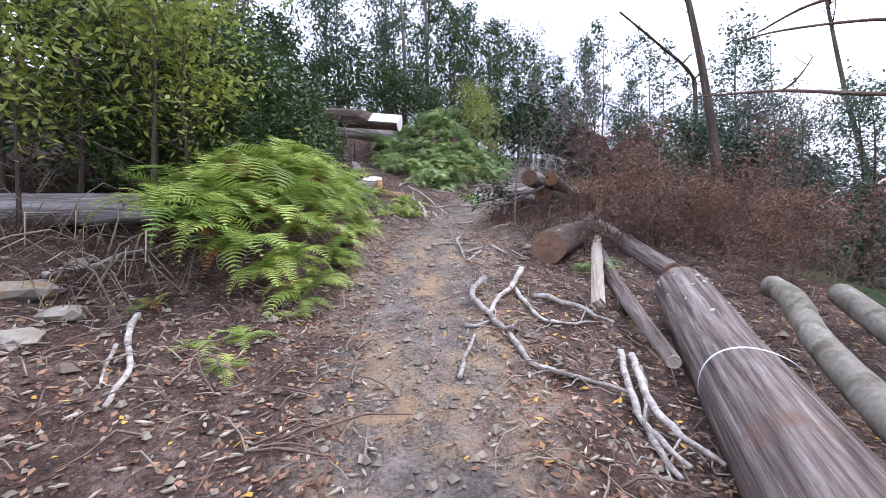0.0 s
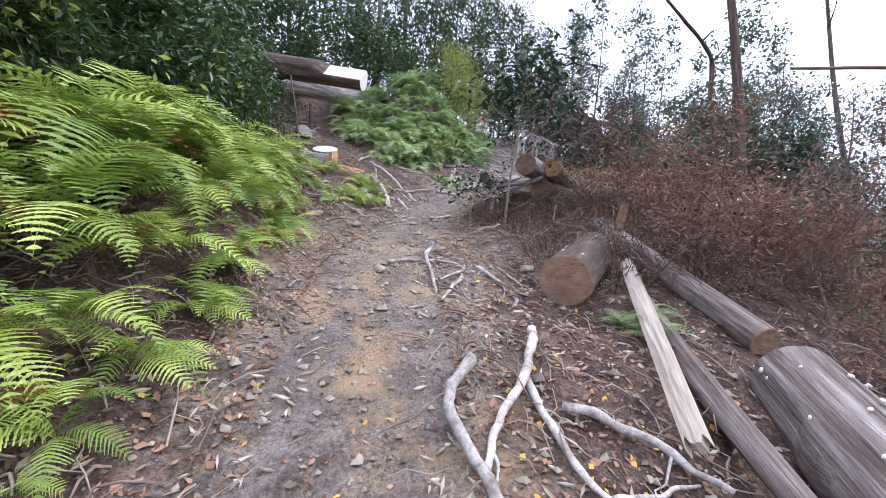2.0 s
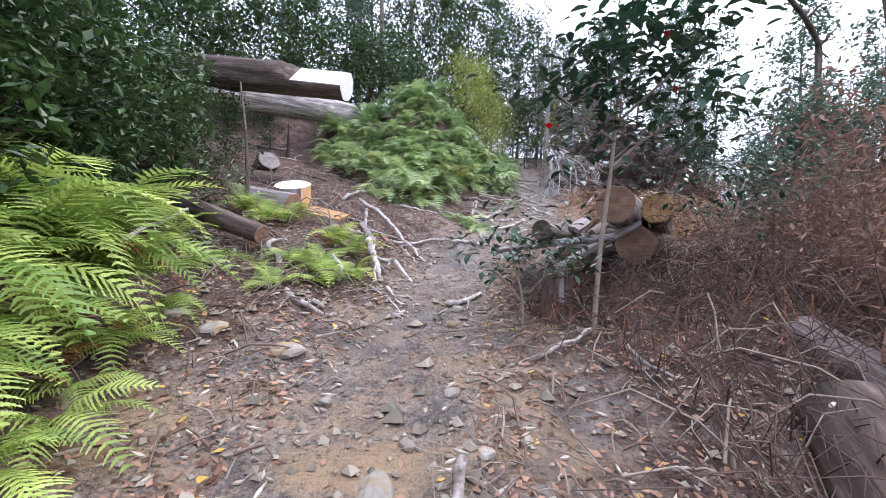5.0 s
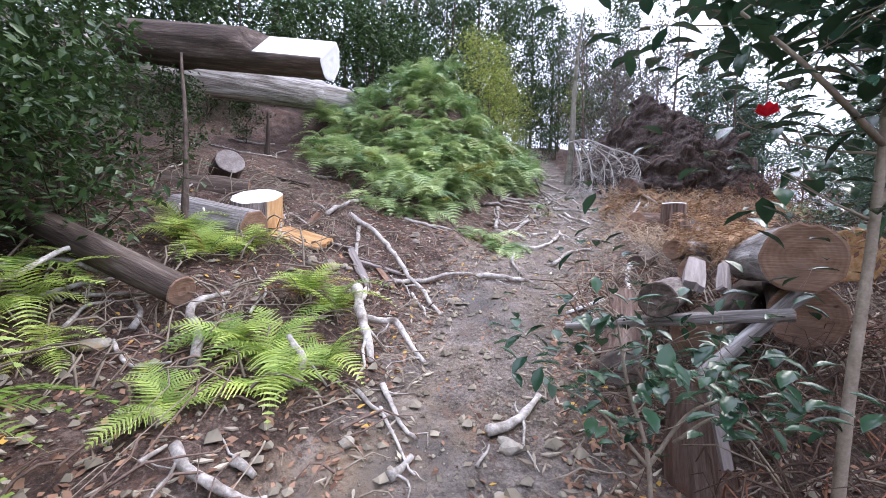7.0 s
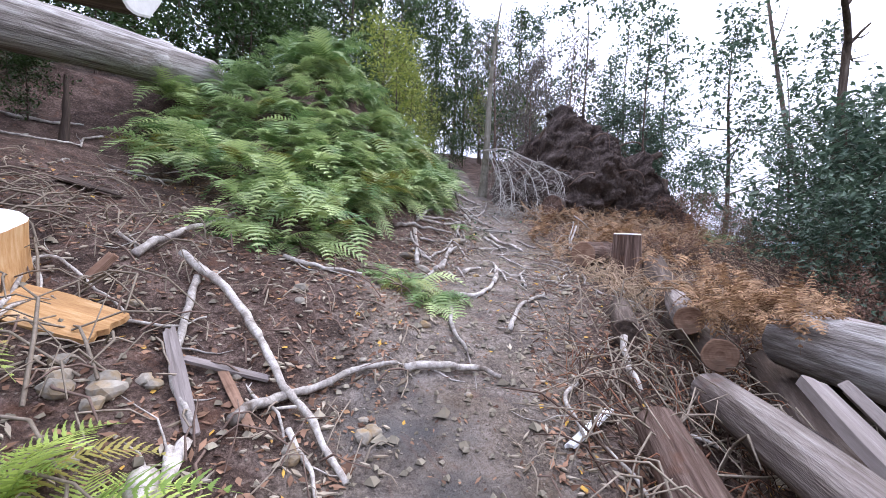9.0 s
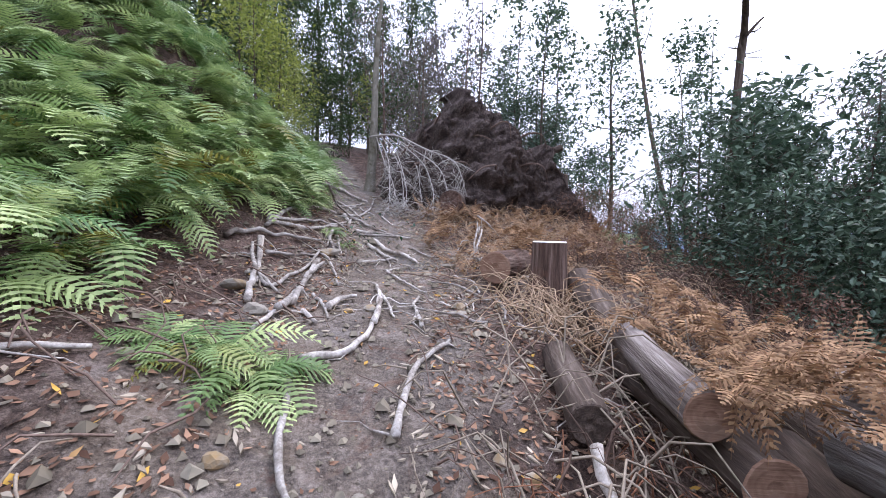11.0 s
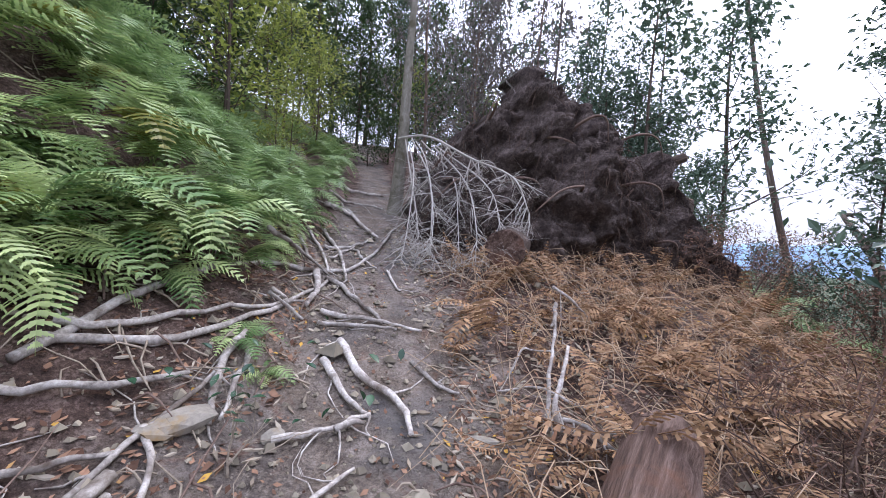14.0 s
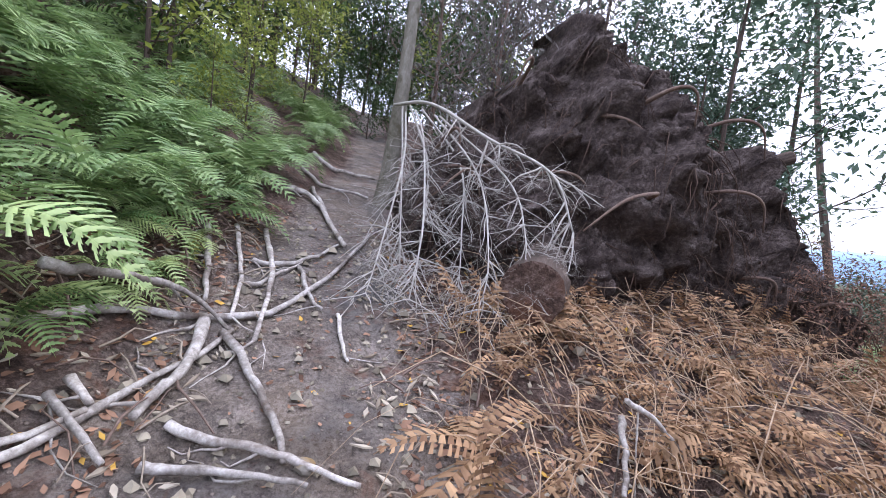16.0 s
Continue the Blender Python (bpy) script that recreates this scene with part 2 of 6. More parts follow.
FUNGUS = surface("bracket_fungus", [(0.3, (0.45, 0.40, 0.32)), (0.7, (0.74, 0.71, 0.64))], 20, bump=0.2, depth=0.003)
TAPE = surface("pale_tape", [(0.3, (0.50, 0.55, 0.60)), (0.7, (0.66, 0.70, 0.74))], 20, rough=0.4, bump=0.1, depth=0.002)
FERN_GREEN = foliage("fern_green", (0.15, 0.25, 0.05), (0.52, 0.62, 0.17), 0.42, 0.38, per_object=True, old=(0.26, 0.10, 0.04), old_share=0.07)
FERN_DEEP = foliage("deep_fern_green", (0.10, 0.195, 0.065), (0.49, 0.59, 0.27), 0.36, 0.32, per_object=True, old=(0.20, 0.19, 0.04), old_share=0.06)
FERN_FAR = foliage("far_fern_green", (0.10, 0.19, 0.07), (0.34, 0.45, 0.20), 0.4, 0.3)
FERN_DEAD = foliage("dead_fern_rust", (0.10, 0.045, 0.03), (0.52, 0.335, 0.20), 0.8, 0.2)
LEAF_DARK = foliage("dark_evergreen_leaf", (0.014, 0.036, 0.014), (0.09, 0.15, 0.05), 0.3, 0.2)
LEAF_OLIVE = foliage("olive_leaf", (0.085, 0.13, 0.03), (0.40, 0.44, 0.11), 0.4, 0.42)
LEAF_BLUE = foliage("blue_green_leaf", (0.03, 0.06, 0.045), (0.14, 0.205, 0.14), 0.32, 0.25)
LEAF_GREY = foliage("grey_dry_leaf", (0.10, 0.09, 0.088), (0.27, 0.245, 0.24), 0.8, 0.25)
LEAF_RUST = foliage("rust_needle", (0.10, 0.06, 0.05), (0.30, 0.18, 0.135), 0.8, 0.2)
LEAF_GLOSS = foliage("glossy_camellia_leaf", (0.014, 0.042, 0.026), (0.06, 0.115, 0.062), 0.16, 0.15)
LITTER = foliage("leaf_litter_brown", (0.07, 0.036, 0.026), (0.38, 0.225, 0.155), 0.7, 0.1, old=(0.55, 0.33, 0.08), old_share=0.05)
CHIP = foliage("bark_chip", (0.12, 0.085, 0.06), (0.55, 0.48, 0.40), 0.8, 0.0)
PEBBLE = foliage("pebble", (0.11, 0.09, 0.07), (0.40, 0.35, 0.28), 0.8, 0.0)
PETAL = surface("red_petal", [(0.3, (0.42, 0.008, 0.02)), (0.7, (0.70, 0.02, 0.04))], 20, rough=0.5, bump=0.1, depth=0.002)


# ---- the lie of the land ----
def lattice(ix, iy, seed):
    h = np.sin(ix * 127.1 + iy * 311.7 + seed * 74.7) * 43758.5453
    return h - np.floor(h)


def value_noise(x, y, scale, seed=0):
    x, y = np.asarray(x, float) * scale, np.asarray(y, float) * scale
    ix, iy = np.floor(x), np.floor(y)
    fx, fy = x - ix, y - iy
    fx, fy = fx * fx * (3 - 2 * fx), fy * fy * (3 - 2 * fy)
    a, b = lattice(ix, iy, seed), lattice(ix + 1, iy, seed)
    c, d = lattice(ix, iy + 1, seed), lattice(ix + 1, iy + 1, seed)
    return (a * (1 - fx) + b * fx) * (1 - fy) + (c * (1 - fx) + d * fx) * fy - 0.5


PATH_Y = (-8, 0, 2.95, 4.2, 6.0, 8.5, 9.7, 10.8, 11.6, 12.8, 14.4, 15.0, 16.3, 17.2, 21, 24, 27.5, 40, 60, 400)
PATH_Z = (-1.8, 0, 0.68, 1.08, 1.56, 1.92, 2.2, 2.5, 2.74, 2.98, 3.24, 3.47, 3.9, 4.12, 5.2, 6.25, 7.26, 10, 13, 13)
PATH_X = (0, 0, -0.1, -0.2, -0.25, 0.15, 0.4, 0.85, 1.2, 1.9, 2.75, 2.9, 3.1, 3.2, 4.1, 4.5, 5.0, 6.5, 8, 8)


def smooth_interp(y, xs, vs, w=0.45):
    y = np.asarray(y, float)
    return sum(np.interp(y + o * w, xs, vs) * k for o, k in ((-1, 0.25), (0, 0.5), (1, 0.25)))


def path_x(y):
    return smooth_interp(y, PATH_Y, PATH_X)


def height(x, y, rough=True):
    """The ground's height: a path climbing along +y, a bank on its left, a drop to a valley on its right."""
    x, y = np.asarray(x, float), np.asarray(y, float)
    z = smooth_interp(y, PATH_Y, PATH_Z)
    d = path_x(y) - x
    left, right = np.maximum(d - 0.45, 0), np.maximum(-d - 0.5, 0)
    near = np.interp(y, (0, 6, 9, 12, 14, 15.2, 16.2, 22), (0.12, 0.13, 0.16, 0.22, 0.14, 0.16, 0.36, 0.35))
    z = z + near * np.minimum(left, 2.6) + 0.25 * np.clip(left - 2.6, 0, 12) + 0.12 * np.clip(left - 14.6, 0, 30)
    z = z + 1.5 * np.exp(-((x + 0.15) / 1.35) ** 2 - ((y - 16.1) / 1.9) ** 2) + 0.16 * np.exp(-((x - 0.1) / 0.7) ** 2 - ((y - 11.5) / 0.7) ** 2)
    dip = np.interp(y, (0, 3, 6, 7.5, 10.5, 12), (0.10, 0.12, 0.10, 0.05, 0.1, 0.0))
    z = z - dip * np.minimum(right, 1.6) - 0.26 * np.clip(right - 4.0, 0, 120) - 0.05 * np.clip(right - 3.0, 0, 2)
    z = z + 0.42 * np.exp(-((x - 2.7) / 1.0) ** 2 - ((y - 8.4) / 1.5) ** 2)
    z = z + 0.45 * np.exp(-((x + 1.9) / 0.6) ** 2 - ((y - 5.2) / 1.3) ** 2)
    z = np.maximum(z, -22.0)
    if rough:
        off = np.clip((np.abs(d) - 0.3) / 0.8, 0.25, 1)
        z = z + 0.16 * off * value_noise(x, y, 0.9, 1) + 0.075 * off * value_noise(x, y, 2.7, 2)
        z = z + 0.035 * value_noise(x, y, 7.0, 3) + 0.016 * value_noise(x, y, 17.0, 4)
    return z


def hz(x, y):
    return float(height(x, y))


# ---- mesh helpers ----
class Shape:
    """Gathers vertices and faces of one mesh."""

    def __init__(self):
        self.v, self.f, self.m = [], [], []

    def add(self, verts, faces, material=0):
        k = len(self.v)
        self.v.extend(verts)
        self.f.extend([tuple(i + k for i in f) for f in faces])
        self.m.extend([material] * len(faces))

    def tube(self, points, radii, sides=6, cap=True, material=0, wobble=0.0):
        points = [Vector(p) for p in points]
        k, n = len(self.v), len(points)
        up = Vector((0, 0, 1))
        side = None
        for i, (p, r) in enumerate(zip(points, radii)):
            t = (points[min(i + 1, n - 1)] - points[max(i - 1, 0)]).normalized()
            if side is None:
                side = t.cross(up if abs(t.z) < 0.9 else Vector((1, 0, 0))).normalized()
            side = (side - t * side.dot(t)).normalized()
            other = t.cross(side)
            for j in range(sides):
                a = 2 * math.pi * j / sides
                rr = r * (1 + wobble * noise.noise(p * 9 + Vector((j * 1.7, 0, 0))))
                self.v.append(tuple(p + side * (math.cos(a) * rr) + other * (math.sin(a) * rr)))
        for i in range(n - 1):
            for j in range(sides):
                a, b = k + i * sides + j, k + i * sides + (j + 1) % sides
                self.f.append((a, b, b + sides, a + sides))
                self.m.append(material)
        if cap:
            self.f.append(tuple(k + j for j in range(sides - 1, -1, -1)))
            self.f.append(tuple(k + (n - 1) * sides + j for j in range(sides)))
            self.m += [material, material]

    def mesh(self, name, materials, smooth=True):
        me = bpy.data.meshes.new(name)
        me.from_pydata(self.v, [], self.f)
        for m in materials if isinstance(materials, (list, tuple)) else [materials]:
            me.materials.append(m)
        if any(self.m):
            me.polygons.foreach_set("material_index", self.m)
        me.polygons.foreach_set("use_smooth", [smooth] * len(self.f))
        me.update()
        return me


def part(name, me, parent, label="", m=None):
    ob = new(name, me)
    ob.parent = parent
    if m is not None:
        ob.matrix_basis = m
    return tagged(ob, label) if label else ob


def spline(points, per=6):
    """A smooth line through the points."""
    p = [Vector(q) for q in points]
    p = [p[0] * 2 - p[1]] + p + [p[-1] * 2 - p[-2]]
    out = []
    for i in range(1, len(p) - 2):
        for k in range(per):
            t = k / per
            out.append(0.5 * (2 * p[i] + (p[i + 1] - p[i - 1]) * t + (2 * p[i - 1] - 5 * p[i] + 4 * p[i + 1] - p[i + 2]) * t * t
                              + (3 * p[i] - p[i - 1] - 3 * p[i + 1] + p[i + 2]) * t ** 3))
    return out + [p[-2]]


def leaves(shape, rng, centres, length, width, droop=0.3, spread=0.0):
    """Many small folded leaves, one island each."""
    n = len(centres)
    c = np.array([tuple(q) for q in centres]) + rng.normal(0, spread, (n, 3)) if spread else np.array([tuple(q) for q in centres])
    a = rng.normal(0, 1, (n, 3))
    a[:, 2] = a[:, 2] * 0.6 - droop
    a /= np.linalg.norm(a, axis=1)[:, None]
    b = np.cross(a, rng.normal(0, 0.5, (n, 3)) + np.array([0, 0, 1.0]))
    b /= np.linalg.norm(b, axis=1)[:, None] + 1e-9
    s = rng.uniform(0.6, 1.25, n)[:, None]
    up = np.cross(b, a)
    base, tip = c, c + a * length * s
    mid = c + a * length * 0.45 * s
    l, r = mid + b * width * 0.5 * s + up * width * 0.14, mid - b * width * 0.5 * s + up * width * 0.14
    v = np.stack([base, l, tip, r], 1).reshape(-1, 3)
    k = len(shape.v)
    shape.v.extend(map(tuple, v))
    shape.f.extend([(k + 4 * i, k + 4 * i + 1, k + 4 * i + 2, k + 4 * i + 3) for i in range(n)])
    shape.m.extend([0] * n)


# ---- the ground, one sheet to the horizon ----
def stretched(lo, hi, step, far, grow=1.12):
    mid = list(np.arange(lo, hi, step))
    out, s, a = [], step, hi
    while a < far:
        out.append(a)
        s *= grow
        a += s
    back, s, a = [], step, lo
    while a > -far:
        s *= grow
        a -= s
        back.append(a)
    return np.array(back[::-1] + mid + out)


def build_ground():
    xs, ys = stretched(-3.5, 7.0, 0.085, 900), stretched(-0.8, 17.5, 0.085, 900)
    gx, gy = np.meshgrid(xs, ys)
    gz = height(gx, gy)
    v = np.stack([gx, gy, gz], -1).reshape(-1, 3)
    w = len(xs)
    i = np.arange(len(ys) - 1)[:, None] * w + np.arange(w - 1)[None, :]
    f = np.stack([i, i + 1, i + w + 1, i + w], -1).reshape(-1, 4)
    me = bpy.data.meshes.new("ground")
    me.from_pydata(v.tolist(), [], f.tolist())
    me.materials.append(EARTH)
    away = np.abs(path_x(gy) - gx)
    reach = np.interp(gy, (0, 5, 7, 9, 12, 14, 17, 20), (0.5, 0.75, 1.15, 0.5, 0.9, 0.8, 0.5, 0.3))
    cover = me.attributes.new("grown", "FLOAT", "POINT")
    cover.data.foreach_set("value", np.clip(np.maximum((gx - path_x(gy) - 4.6) / 1.5, (path_x(gy) - gx - 7) / 3), 0.0, 1.0).reshape(-1))
    layer = me.attributes.new("worn", "FLOAT", "POINT")
    layer.data.foreach_set("value", np.clip(1.25 - 0.65 * away / reach, 0.0, 1.0).reshape(-1))
    me.polygons.foreach_set("use_smooth", [True] * len(f))
    return tagged(new("ground", me), "brown trodden earth slope with ochre and grey clay patches", "ground", kind="structure")


build_ground()


def build_hills():
    s = Shape()
    n = 140
    for i in range(n + 1):
        a = radians(-25 + 210 * i / n)
        r = 820
        h = 12 + 34 * (0.5 + value_noise(i * 0.09, 3.3, 1, 5)) + 7 * value_noise(i * 0.5, 1.1, 1, 6)
        for z, k in ((-60, 1.0), (h * 0.6, 1.05), (h, 1.15)):
            s.v.append((r * k * math.cos(a), r * k * math.sin(a), z))
    for i in range(n):
        for j in range(2):
            a = i * 3 + j
            s.f.append((a, a + 3, a + 4, a + 1))
            s.m.append(0)
    # the blue is distance haze put into the hills' base colour
    hill = surface("far_hill_painted_haze", [(0.3, (0.20, 0.30, 0.42)), (0.7, (0.30, 0.42, 0.55))], 0.02, bump=0.0)
    tagged(new("backdrop", s.mesh("far_hills", hill)), "far hills across the valley, blue haze painted into their colour", "hills", kind="structure")


build_hills()


# ---- logs and stumps ----
def log(name, a, b, r0, r1, bark, cut, label, sides=20, seed=0, faces=(True, True), category="log", flat=None, end_skew=0.0, knots=3):
    """A felled trunk from a to b: ridged bark, slightly bent, sawn faces as parts. flat=(length, depth, material): a squared-off stretch at a."""
    a, b = Vector(a), Vector(b)
    rng = random.Random(seed + 11)
    axis = b - a
    ln = axis.length
    turn = axis.to_track_quat("Z", "Y").to_matrix().to_4x4()
    n = max(4, int(ln / 0.12))
    s = Shape()
    ridge = [rng.uniform(-1, 1) for _ in range(sides)]
    bend = (rng.uniform(-1, 1) * 0.012 * ln, rng.uniform(-1, 1) * 0.012 * ln)
    knot = [(rng.uniform(0.1, 0.9) * ln, rng.randrange(sides)) for _ in range(knots)]
    ring = []
    for i in range(n + 1):
        t = i / n
        w = math.sin(math.pi * t)
        for j in range(sides):
            ang = 2 * math.pi * j / sides
            r = r0 + (r1 - r0) * t
            r *= 1 + 0.035 * ridge[j] + 0.05 * noise.noise(Vector((j * 0.9, t * ln * 1.6, seed)))
            for kz, kj in knot:
                if abs(t * ln - kz) < 0.09 and (j - kj) % sides in (0, 1, sides - 1):
                    r *= 1.12
            p = Vector((math.cos(ang) * r + bend[0] * w, math.sin(ang) * r + bend[1] * w, t * ln))
            if i in (0, n):
                p.z += end_skew * p.x
            ring.append(p)
    mats = [bark]
    if flat:
        length, depth, flat_mat, way = flat
        mats.append(flat_mat)
        way = (turn.inverted().to_3x3() @ Vector(way))
        way.z = 0
        way.normalize()
        for p in ring:
            limit = depth + max(0.0, p.z - length * 0.8) * 1.2
            over = p.dot(way) - limit
            if over > 0 and p.z < length:
                p -= way * over
    s.v = [tuple(p) for p in ring]
    for i in range(n):
        for j in range(sides):
            q = (i * sides + j, i * sides + (j + 1) % sides, (i + 1) * sides + (j + 1) % sides, (i + 1) * sides + j)
            s.f.append(q)
            hit = 0
            if flat and sum(abs(ring[k].dot(way) - flat[1]) < 0.004 for k in q) >= 3:
                hit = 1
            s.m.append(hit)
    ob = new(name, s.mesh(name, mats))
    ob.matrix_basis = Matrix.Translation(a) @ turn
    tagged(ob, label, category)
    for end, want in ((0, faces[0]), (n, faces[1])):
        if not want:
            continue
        c = Shape()
        rim = [ring[end * sides + j] for j in range(sides)]
        mid = sum(rim, Vector()) / sides
        out = -1 if end == 0 else 1
        levels = [(1.0, 0.0), (0.93, 0.006), (0.6, 0.002), (0.3, 0.005), (0.08, 0.0)]
        for f, dz in levels:
            for p in rim:
                q = mid + (p - mid) * f
                c.v.append((q.x, q.y, q.z + out * dz))
        for k in range(len(levels) - 1):
            for j in range(sides):
                q = (k * sides + j, k * sides + (j + 1) % sides, (k + 1) * sides + (j + 1) % sides, (k + 1) * sides + j)
                c.f.append(q if out > 0 else q[::-1])
                c.m.append(0)
        last = tuple((len(levels) - 1) * sides + j for j in range(sides))
        c.f.append(last if out > 0 else last[::-1])
        c.m.append(0)
        part("cut_face", c.mesh("cut_face", cut, smooth=False), ob, "sawn end of the trunk")
    return ob


def plank(name, a, b, width, thick, material, label, roll=0.0, seed=0, category="wood slab"):
    """A split slab of wood from a to b with ragged ends."""
    a, b = Vector(a), Vector(b)
    rng = random.Random(seed)
    turn = (b - a).to_track_quat("Z", "Y").to_matrix().to_4x4() @ pose(0, 0, 0, 0, 0, roll)
    ln = (b - a).length
    s = Shape()
    cols, n = 7, max(4, int(ln / 0.08))
    tops, ends = [], [(rng.uniform(-0.08, 0.0), rng.uniform(0, 0.12)) for _ in range(cols + 1)]
    for face in (0, 1):
        for i in range(n + 1):
            for j in range(cols + 1):
                t = i / n
                z = ends[j][0] * ln * 0.6 * (1 - t) + t * (ln + ends[j][1] * ln * 0.5)
                x = (j / cols - 0.5) * width * (1 - 0.25 * abs(t - 0.4))
                y = (thick if face else 0) * (1 - 0.3 * abs(j / cols - 0.5)) + 0.12 * thick * noise.noise(Vector((j * 1.3, t * ln * 3, seed)))
                s.v.append((x, y, z))
    k = (n + 1) * (cols + 1)
    for i in range(n):
        for j in range(cols):
            q = i * (cols + 1) + j
            s.f.append((q, q + 1, q + cols + 2, q + cols + 1))
            s.f.append((k + q, k + q + cols + 1, k + q + cols + 2, k + q + 1))
    edge = [j for j in range(cols + 1)] + [i * (cols + 1) + cols for i in range(1, n + 1)] + [n * (cols + 1) + j for j in range(cols - 1, -1, -1)] + [i * (cols + 1) for i in range(n - 1, 0, -1)]
    for u, w in zip(edge, edge[1:] + edge[:1]):
        s.f.append((w, u, u + k, w + k))
    s.m = [0] * len(s.f)
    ob = new(name, s.mesh(name, material, smooth=False))
    ob.matrix_basis = Matrix.Translation(a) @ turn
    return tagged(ob, label, category)


# ---- felled logs beside the path ----
log("log", (2.62, 4.4, 1.02), (1.22, 0.5, 0.22), 0.27, 0.29, CEDAR_BARK, CUT_BROWN, "thick felled cedar log with furrowed grey-brown bark", 26, 1)
log("log", (1.4, 5.42, 1.5), (2.25, 6.8, 1.72), 0.235, 0.23, DARK_BARK, CUT_BROWN, "short sawn log with a dark brown cut end", 26, 2)
log("log", (2.6, 7.5, 2.02), (2.7, 4.75, 1.2), 0.13, 0.12, CEDAR_BARK, CUT_BROWN, "thin grey felled log among dead twigs", 14, 3)
log("log", (2.35, 6.2, 1.42), (1.56, 2.65, 0.72), 0.12, 0.05, CEDAR_BARK, GREY_SPLIT, "thin splintered log with reddish bark", 14, 4)
log("log", (3.75, 3.75, 1.05), (2.95, 1.9, 0.5), 0.105, 0.11, PALE_BARK, CUT_PALE, "smooth pale grey beech log lying on slope", 16, 6)
log("log", (-3.3, 4.6, 1.98), (-5.8, 4.1, 1.9), 0.17, 0.19, GREY_BARK, CUT_BROWN, "weathered grey log lying on the fern bank", 18, 7)
log("log", (-3.4, 7.1, 3.1), (-7.0, 6.8, 3.7), 0.14, 0.16, CEDAR_BARK, CUT_BROWN, "long weathered log under the bushes", 16, 8)
log("log", (-1.22, 11.35, 4.98), (-7.4, 12.6, 5.75), 0.245, 0.27, DARK_BARK, CUT_PALE, "felled trunk with a squared white cut end hanging over slope", 28, 9, flat=(1.15, 0.09, CUT_PALE, (0.15, -0.75, 0.65)))
log("log", (-2.1, 16.5, 6.05), (-4.7, 10.9, 4.85), 0.29, 0.31, GREY_BARK, CUT_BROWN, "long grey-barked trunk propped across the bank", 28, 10, knots=8)
log("log", (-1.8, 10.74, 3.03), (-2.8, 11.15, 3.2), 0.18, 0.19, GREY_BARK, CUT_BROWN, "short sawn log beside the fresh stump", 20, 11)
log("log", (-3.15, 11.45, 3.5), (-2.3, 11.75, 3.45), 0.17, 0.17, DARK_BARK, CUT_BROWN, "short dark log behind the fresh stump", 18, 12)
log("log", (-2.85, 12.15, 3.62), (-2.56, 11.82, 3.86), 0.17, 0.17, DARK_BARK, WEATHERED, "tilted log chunk with a grey cut face", 18, 13)
log("log", (-1.66, 9.3, 2.6), (-3.6, 9.98, 3.22), 0.105, 0.12, DARK_BARK, CUT_BROWN, "slim dark log lying on litter", 14, 14)
log("log", (1.77, 8.48, 2.95), (2.85, 10.2, 2.84), 0.17, 0.18, GREY_BARK, CUT_BROWN, "stacked grey log with a reddish brown sawn end", 26, 15)
log("log", (2.3, 8.75, 2.96), (3.3, 10.4, 2.86), 0.15, 0.15, CEDAR_BARK, SPLIT_WOOD, "stacked log with an orange sawn end", 20, 16)
log("log", (1.15, 8.62, 2.71), (2.2, 10.2, 2.55), 0.095, 0.12, CEDAR_BARK, DARK_BARK, "thin log with a blackened sawn end", 18, 17)
log("log", (2.33, 10.51, 2.92), (3.3, 11.6, 2.9), 0.095, 0.1, CEDAR_BARK, CUT_BROWN, "thin sawn log in the log pile", 16, 18)
log("log", (2.39, 10.32, 2.73), (3.2, 11.5, 2.72), 0.11, 0.11, DARK_BARK, CUT_BROWN, "thin sawn log under another in the pile", 16, 26)
log("log", (2.2, 10.95, 2.74), (2.75, 11.7, 2.8), 0.1, 0.1, DARK_BARK, DARK_BARK, "short log with a rotted black end", 16, 27)
log("log", (1.62, 10.0, 2.5), (1.2, 9.05, 2.2), 0.11, 0.15, RED_BARK, WEATHERED, "rotten splintered log with bleached fibres", 18, 19)
log("log", (1.18, 8.2, 1.6), (1.28, 8.5, 2.32), 0.15, 0.12, RED_BARK, WEATHERED, "rotten broken stump with crumbling reddish wood", 18, 28)
log("log", (1.55, 8.9, 2.45), (3.2, 10.6, 2.5), 0.15, 0.16, DARK_BARK, CUT_BROWN, "dark log under the log pile", 16, 20)
log("log", (2.15, 8.85, 2.6), (3.5, 10.6, 2.55), 0.19, 0.19, DARK_BARK, CUT_BROWN, "dark log at the bottom of the pile", 16, 21)
log("log", (0.78, 8.92, 2.5), (1.8, 8.55, 2.66), 0.03, 0.035, GREY_BARK, CUT_BROWN, "smooth pale pole lying under the thin log", 10, 29)
log("log", (1.22, 8.4, 2.36), (2.15, 8.8, 2.8), 0.035, 0.04, GREY_BARK, CUT_BROWN, "slim grey pole leaning on the log pile", 10, 30)
log("log", (3.19, 13.00, 3.27), (4.04, 13.60, 3.27), 0.16, 0.17, RED_BARK, CUT_BROWN, "short log with a rust-brown sawn end", 20, 22)
log("log", (3.84, 12.5, 3.18), (3.2, 11.5, 2.7), 0.14, 0.15, DARK_BARK, CUT_BROWN, "dark log lying beside the cut stump", 20, 23)
log("log", (4.3, 15.75, 4.15), (5.2, 17.0, 4.3), 0.2, 0.2, DARK_BARK, RED_BARK, "sawn log end sticking out of the root plate", 22, 24)


